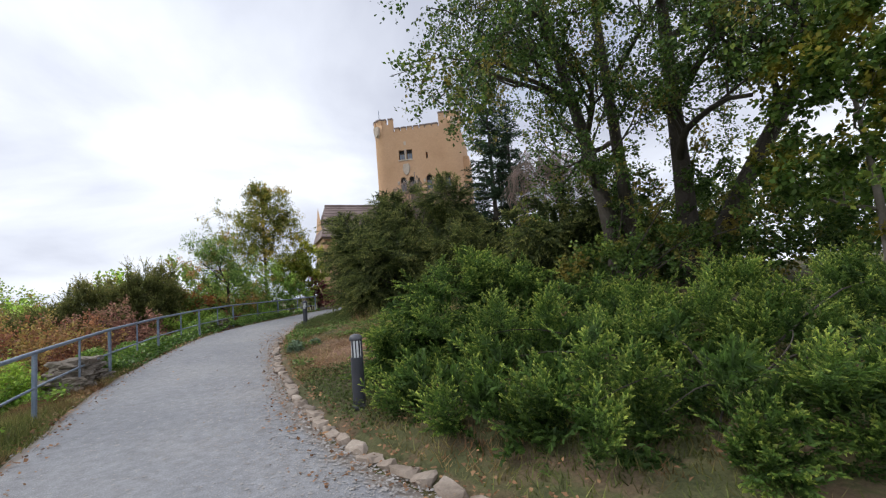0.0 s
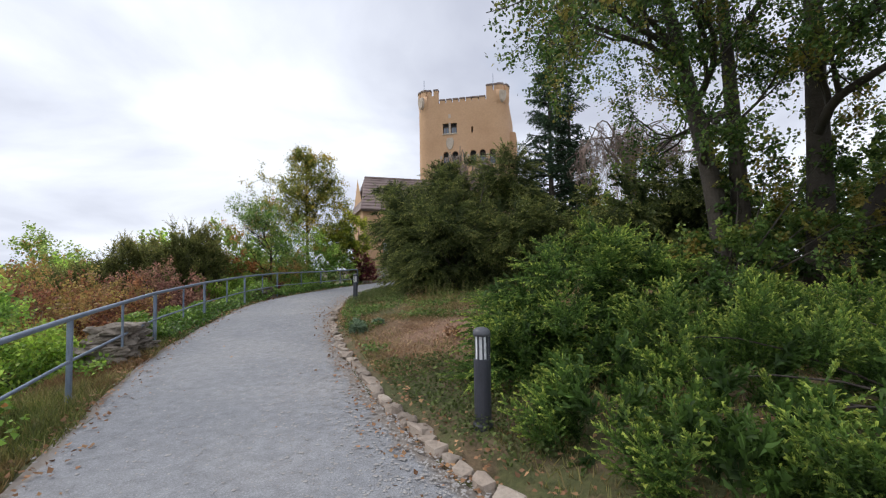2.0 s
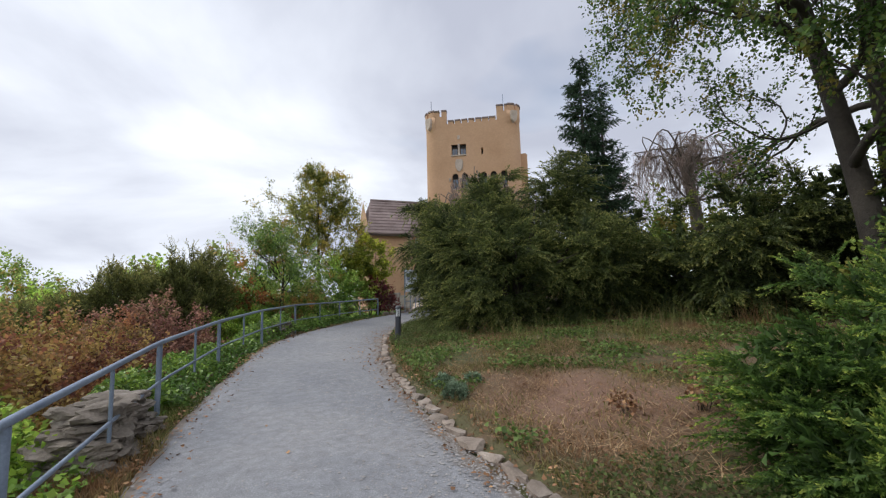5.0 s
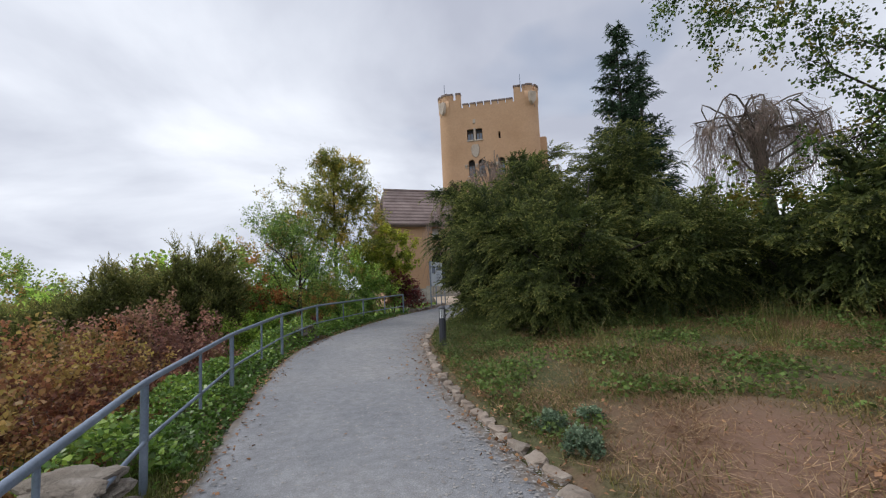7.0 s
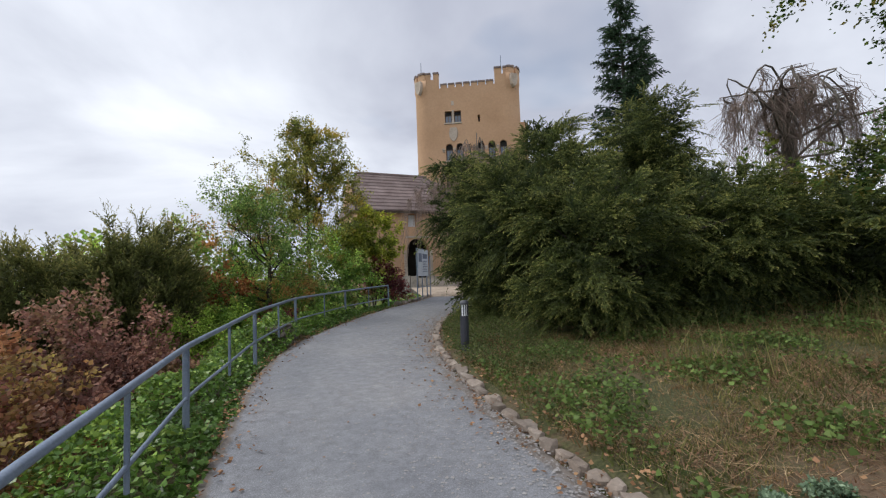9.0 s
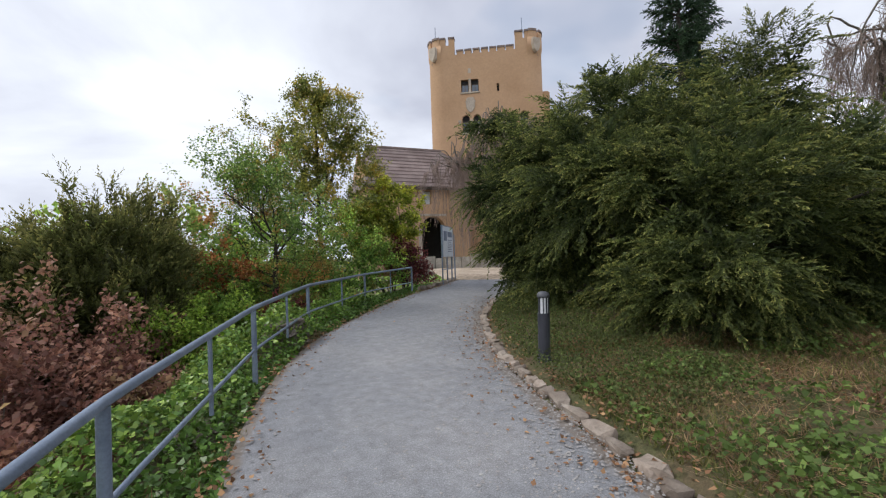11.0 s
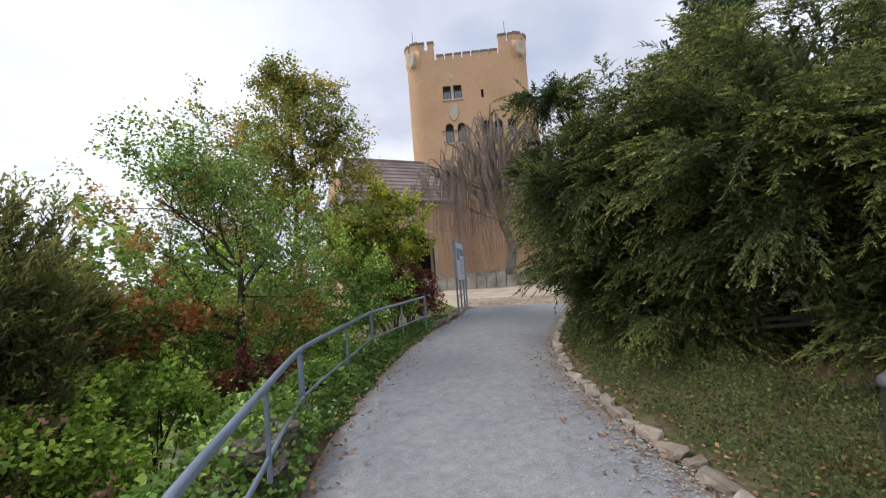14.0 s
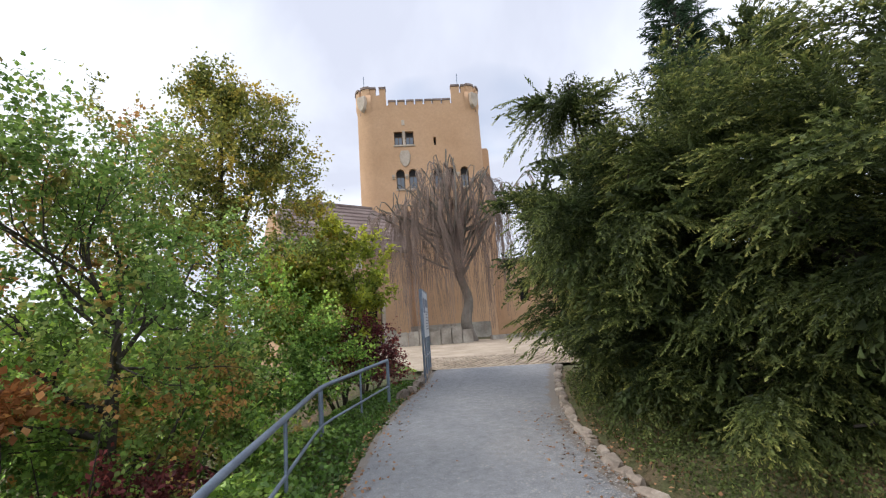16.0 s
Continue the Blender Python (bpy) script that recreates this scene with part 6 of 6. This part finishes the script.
def build_litter():
    near_r = lambda x, y: (signed_away(x, y, right_line, 1) < 0.3) & (signed_away(x, y, right_line, 1) > -0.75 * rng.uniform(0, 1, len(x)) ** 2)
    near_l = lambda x, y: (signed_away(x, y, left_line, -1) < 0.12) & (signed_away(x, y, left_line, -1) > -0.5 * rng.uniform(0, 1, len(x)) ** 2)
    bank = lambda x, y: (signed_away(x, y, right_line, 1) > 0.2)
    p = np.concatenate([scatter(42000, 0, 4, 2, 23, near_r)[:2600], scatter(60000, -3, 5, 4, 26, near_l)[:1800], scatter(5000, 0.5, 8, 2, 20, bank)[:2600], scatter(60, -2.3, 2, 3, 22, lambda x, y: signed_away(x, y, right_line, 1) < 0)])
    on = (signed_away(p[:, 0], p[:, 1], right_line, 1) < 0) & (signed_away(p[:, 0], p[:, 1], left_line, -1) < 0)
    leaf_carpet("leaf_litter", "scattered fallen brown leaves along the path edges", "leaves", LITTER, p, np.where(on, 0.045, 0.05) + rng.uniform(0, 0.012, len(p)), 0.042, 3.0)


build_litter()


def build_chips():
    """Loose gravel, thickest along the kerb side."""
    p = np.stack([rng.uniform(-2.6, 4.5, 240000), 0.6 + 23.4 * rng.uniform(0, 1, 240000) ** 1.2], 1)
    dr, dl = signed_away(p[:, 0], p[:, 1], right_line, 1), signed_away(p[:, 0], p[:, 1], left_line, -1)
    ok = (dr < 0.06) & (dl < 0) & (rng.uniform(0, 1, len(p)) < 0.045 + 0.9 * np.exp(-np.clip(-dr, 0, 9) / 0.5))
    p = p[ok][:40000]
    n = len(p)
    r = rng.uniform(0.004, 0.011, n) * rng.choice([1, 1, 1, 1.2, 1.6], n)
    c = np.c_[p, np.interp(p[:, 1], GY, GZ) + 0.012 + r * 0.25]
    base = np.array([(1, 0, 0), (0, 1, 0), (-1, 0, 0), (0, -1, 0), (0, 0, 1)], float)
    v = (c[:, None] + base[None] * rng.uniform(0.6, 1.3, (n, 5, 1)) * r[:, None, None] * np.array([1.2, 1.2, 0.55]))
    f = np.array([(0, 1, 4), (1, 2, 4), (2, 3, 4), (3, 0, 4)])
    f = (f[None] + 5 * np.arange(n)[:, None, None]).reshape(-1, 3)
    tagged(hang("gravel", mesh_np("gravel", v.reshape(-1, 3), f, GRIT)), "loose pale gravel chips on the path", "gravel", kind="stuff")


build_chips()

# ---- rocks, kerb and cobbles ----


def stone_mesh(name, sx, sy, sz, mat, seed, cuts=2, rough=0.16, square=0.75):
    bm = bmesh.new()
    bmesh.ops.create_icosphere(bm, subdivisions=cuts, radius=1.0)
    off = Vector((seed * 3.1, seed * 1.7, seed * 0.9))
    for v in bm.verts:
        q = v.co.copy()
        q = Vector([math.copysign(abs(c) ** square, c) for c in q])
        q *= 1 + rough * noise.noise(q * 1.3 + off) * 2 + rough * 0.6 * noise.noise(q * 3.1 + off)
        v.co = Vector((q.x * sx, q.y * sy, q.z * sz))
    me = bpy.data.meshes.new(name)
    bm.to_mesh(me)
    bm.free()
    me.materials.append(mat)
    return me


def build_rocks(name, label, spots):
    x0, y0 = spots[0][0], spots[0][1]
    t = thing(name, label, "rock", (x0, y0, land1(x0, y0)), group="ruined masonry under the rail")
    for i, (x, y, z, sx, sy, sz, rz) in enumerate(spots):
        o = hang("stone", stone_mesh("stone", sx, sy, sz, ROCK, i + 3.3 * len(spots), 3, 0.34), t)
        o.matrix_basis = pose(x - x0, y - y0, z - land1(x0, y0), rng.uniform(-6, 6), rng.uniform(-6, 6), rz)


def ruin(x, y, ang, ln, wd, ht, g):
    """Layers of rough slabs, stepped back and uneven."""
    c, s, out = math.cos(radians(ang)), math.sin(radians(ang)), []
    rows = 6
    for k in range(rows):
        m = 5 - (k > 2)
        for i in range(m):
            u = (i + 0.5) / m * ln - ln / 2 + rng.uniform(-0.06, 0.06)
            for w in (-0.28, 0.28):
                q = u * (1 - 0.06 * k), w * wd * (1 - 0.1 * k) + rng.uniform(-0.04, 0.04)
                out.append((x + q[0] * c - q[1] * s, y + q[0] * s + q[1] * c, g + ht * (k + 0.35) / rows, ln / m * rng.uniform(0.5, 0.68), wd * rng.uniform(0.26, 0.36), ht / rows * rng.uniform(0.55, 0.75), ang + rng.uniform(-14, 14)))
    return out


build_rocks("rock_outcrop", "layered grey-brown masonry remnant behind the handrail", ruin(-2.98, 9.75, 88, 1.35, 0.62, 0.66, 0.25))
build_rocks("rock_outcrop", "ivy-grown masonry remnant beside a handrail post", ruin(-1.35, 18.25, 62, 0.9, 0.42, 0.5, 0.66))
build_rocks("rock_outcrop", "low ivy-grown stones at the foot of the handrail", ruin(-2.2, 15.3, 75, 0.6, 0.3, 0.2, 0.5))

kerb = thing("kerb", "row of rounded tan stones edging the path", "kerb", kind="structure")
variants = [stone_mesh("stone", 0.5, 0.5, 0.5, KERB, k, 2, 0.24, 0.55) for k in range(7)]


def lay_kerb(line, lo, hi, step, width, height, side, n0):
    s = np.r_[0, np.cumsum(np.linalg.norm(np.diff(line, axis=0), axis=1))]
    u, k = np.interp(lo, line[:, 1], s), n0
    while u < np.interp(hi, line[:, 1], s):
        ln = step * rng.uniform(0.5, 1.6)
        m = u + ln / 2
        x, y = np.interp(m, s, line[:, 0]), np.interp(m, s, line[:, 1])
        x2, y2 = np.interp(m + 0.1, s, line[:, 0]), np.interp(m + 0.1, s, line[:, 1])
        a = math.degrees(math.atan2(y2 - y, x2 - x))
        nx, ny = math.sin(radians(a)) * side, -math.cos(radians(a)) * side
        o = hang("stone", variants[k % 7], kerb)
        sc = Matrix.Diagonal((ln * 0.98, width * rng.uniform(0.8, 1.25), height * rng.uniform(0.8, 1.2), 1))
        off = 0.06 + rng.uniform(-0.02, 0.03)
        o.matrix_basis = pose(x + nx * off, y + ny * off, float(np.interp(y, GY, GZ)) + 0.005, rng.uniform(-14, 14), rng.uniform(-9, 9), a + rng.uniform(-14, 14)) @ sc
        u += ln + rng.uniform(0.0, 0.03)
        k += 1


lay_kerb(right_line, 1.2, 24.5, 0.23, 0.14, 0.12, 1, 0)
lay_kerb(left_line, 24.0, 26.6, 0.42, 0.18, 0.22, -1, 3)

court = thing("cobbled_forecourt", "tan cobbled forecourt before the castle", "paving", (0, 0, 0), kind="structure")
base = bmesh.new()
quad = [(5.2, 26.9), (9.4, 24.2), (17.0, 33.0), (13.0, 37.0), (8.0, 36.0)]
base.faces.new([base.verts.new((x, y, float(np.interp(y, GY, GZ)) + 0.02)) for x, y in quad])
part("bed", base, COBBLE, court)
sett = [stone_mesh("sett", 0.5, 0.5, 0.5, COBBLE, 20 + k, 1, 0.08) for k in range(5)]
ax, ay = Vector((0.83, -0.56)), Vector((0.56, 0.83))
k = 0
for i in range(14):
    for j in range(21):
        q = Vector((5.5, 27.0)) + ax * (j * 0.21 + 0.1 * (i % 2)) + ay * (i * 0.20)
        o = hang("sett", sett[k % 5], court)
        o.matrix_basis = pose(q.x, q.y, float(np.interp(q.y, GY, GZ)) + 0.005, rng.uniform(-3, 3), rng.uniform(-3, 3), -34 + rng.uniform(-6, 6)) @ Matrix.Diagonal((0.2, 0.19, 0.09, 1))
        k += 1


# ---- small plants on the bank ----
for x, y, r in ((0.66, 9.8, 0.16), (0.72, 10.35, 0.13), (1.15, 10.3, 0.1)):
    shrub("silver_tuft", "small blue-green herb tuft beside the kerb", "plant", [(x, y, land1(x, y) + 0.06, r, r, r * 0.7)], SILVER, "leaf", density=1600, per=4, size=0.03, M=5, spray=0.05, group="herb tufts by the kerb", r0=0.004, nstem=4, gap=0.1)
for x, y, h in ((1.95, 8.3, 0.16), (2.6, 7.9, 0.2), (5.0, 7.9, 0.22)):
    shrub("dead_stump", "small dry brown plant stump on bare soil", "plant", [(x, y, land1(x, y) + h * 0.5, 0.12, 0.12, h * 0.6)], LITTER, "leaf", density=500, per=3, size=0.05, M=3, spray=0.08, group="dry stumps on the soil", r0=0.01, nstem=6)
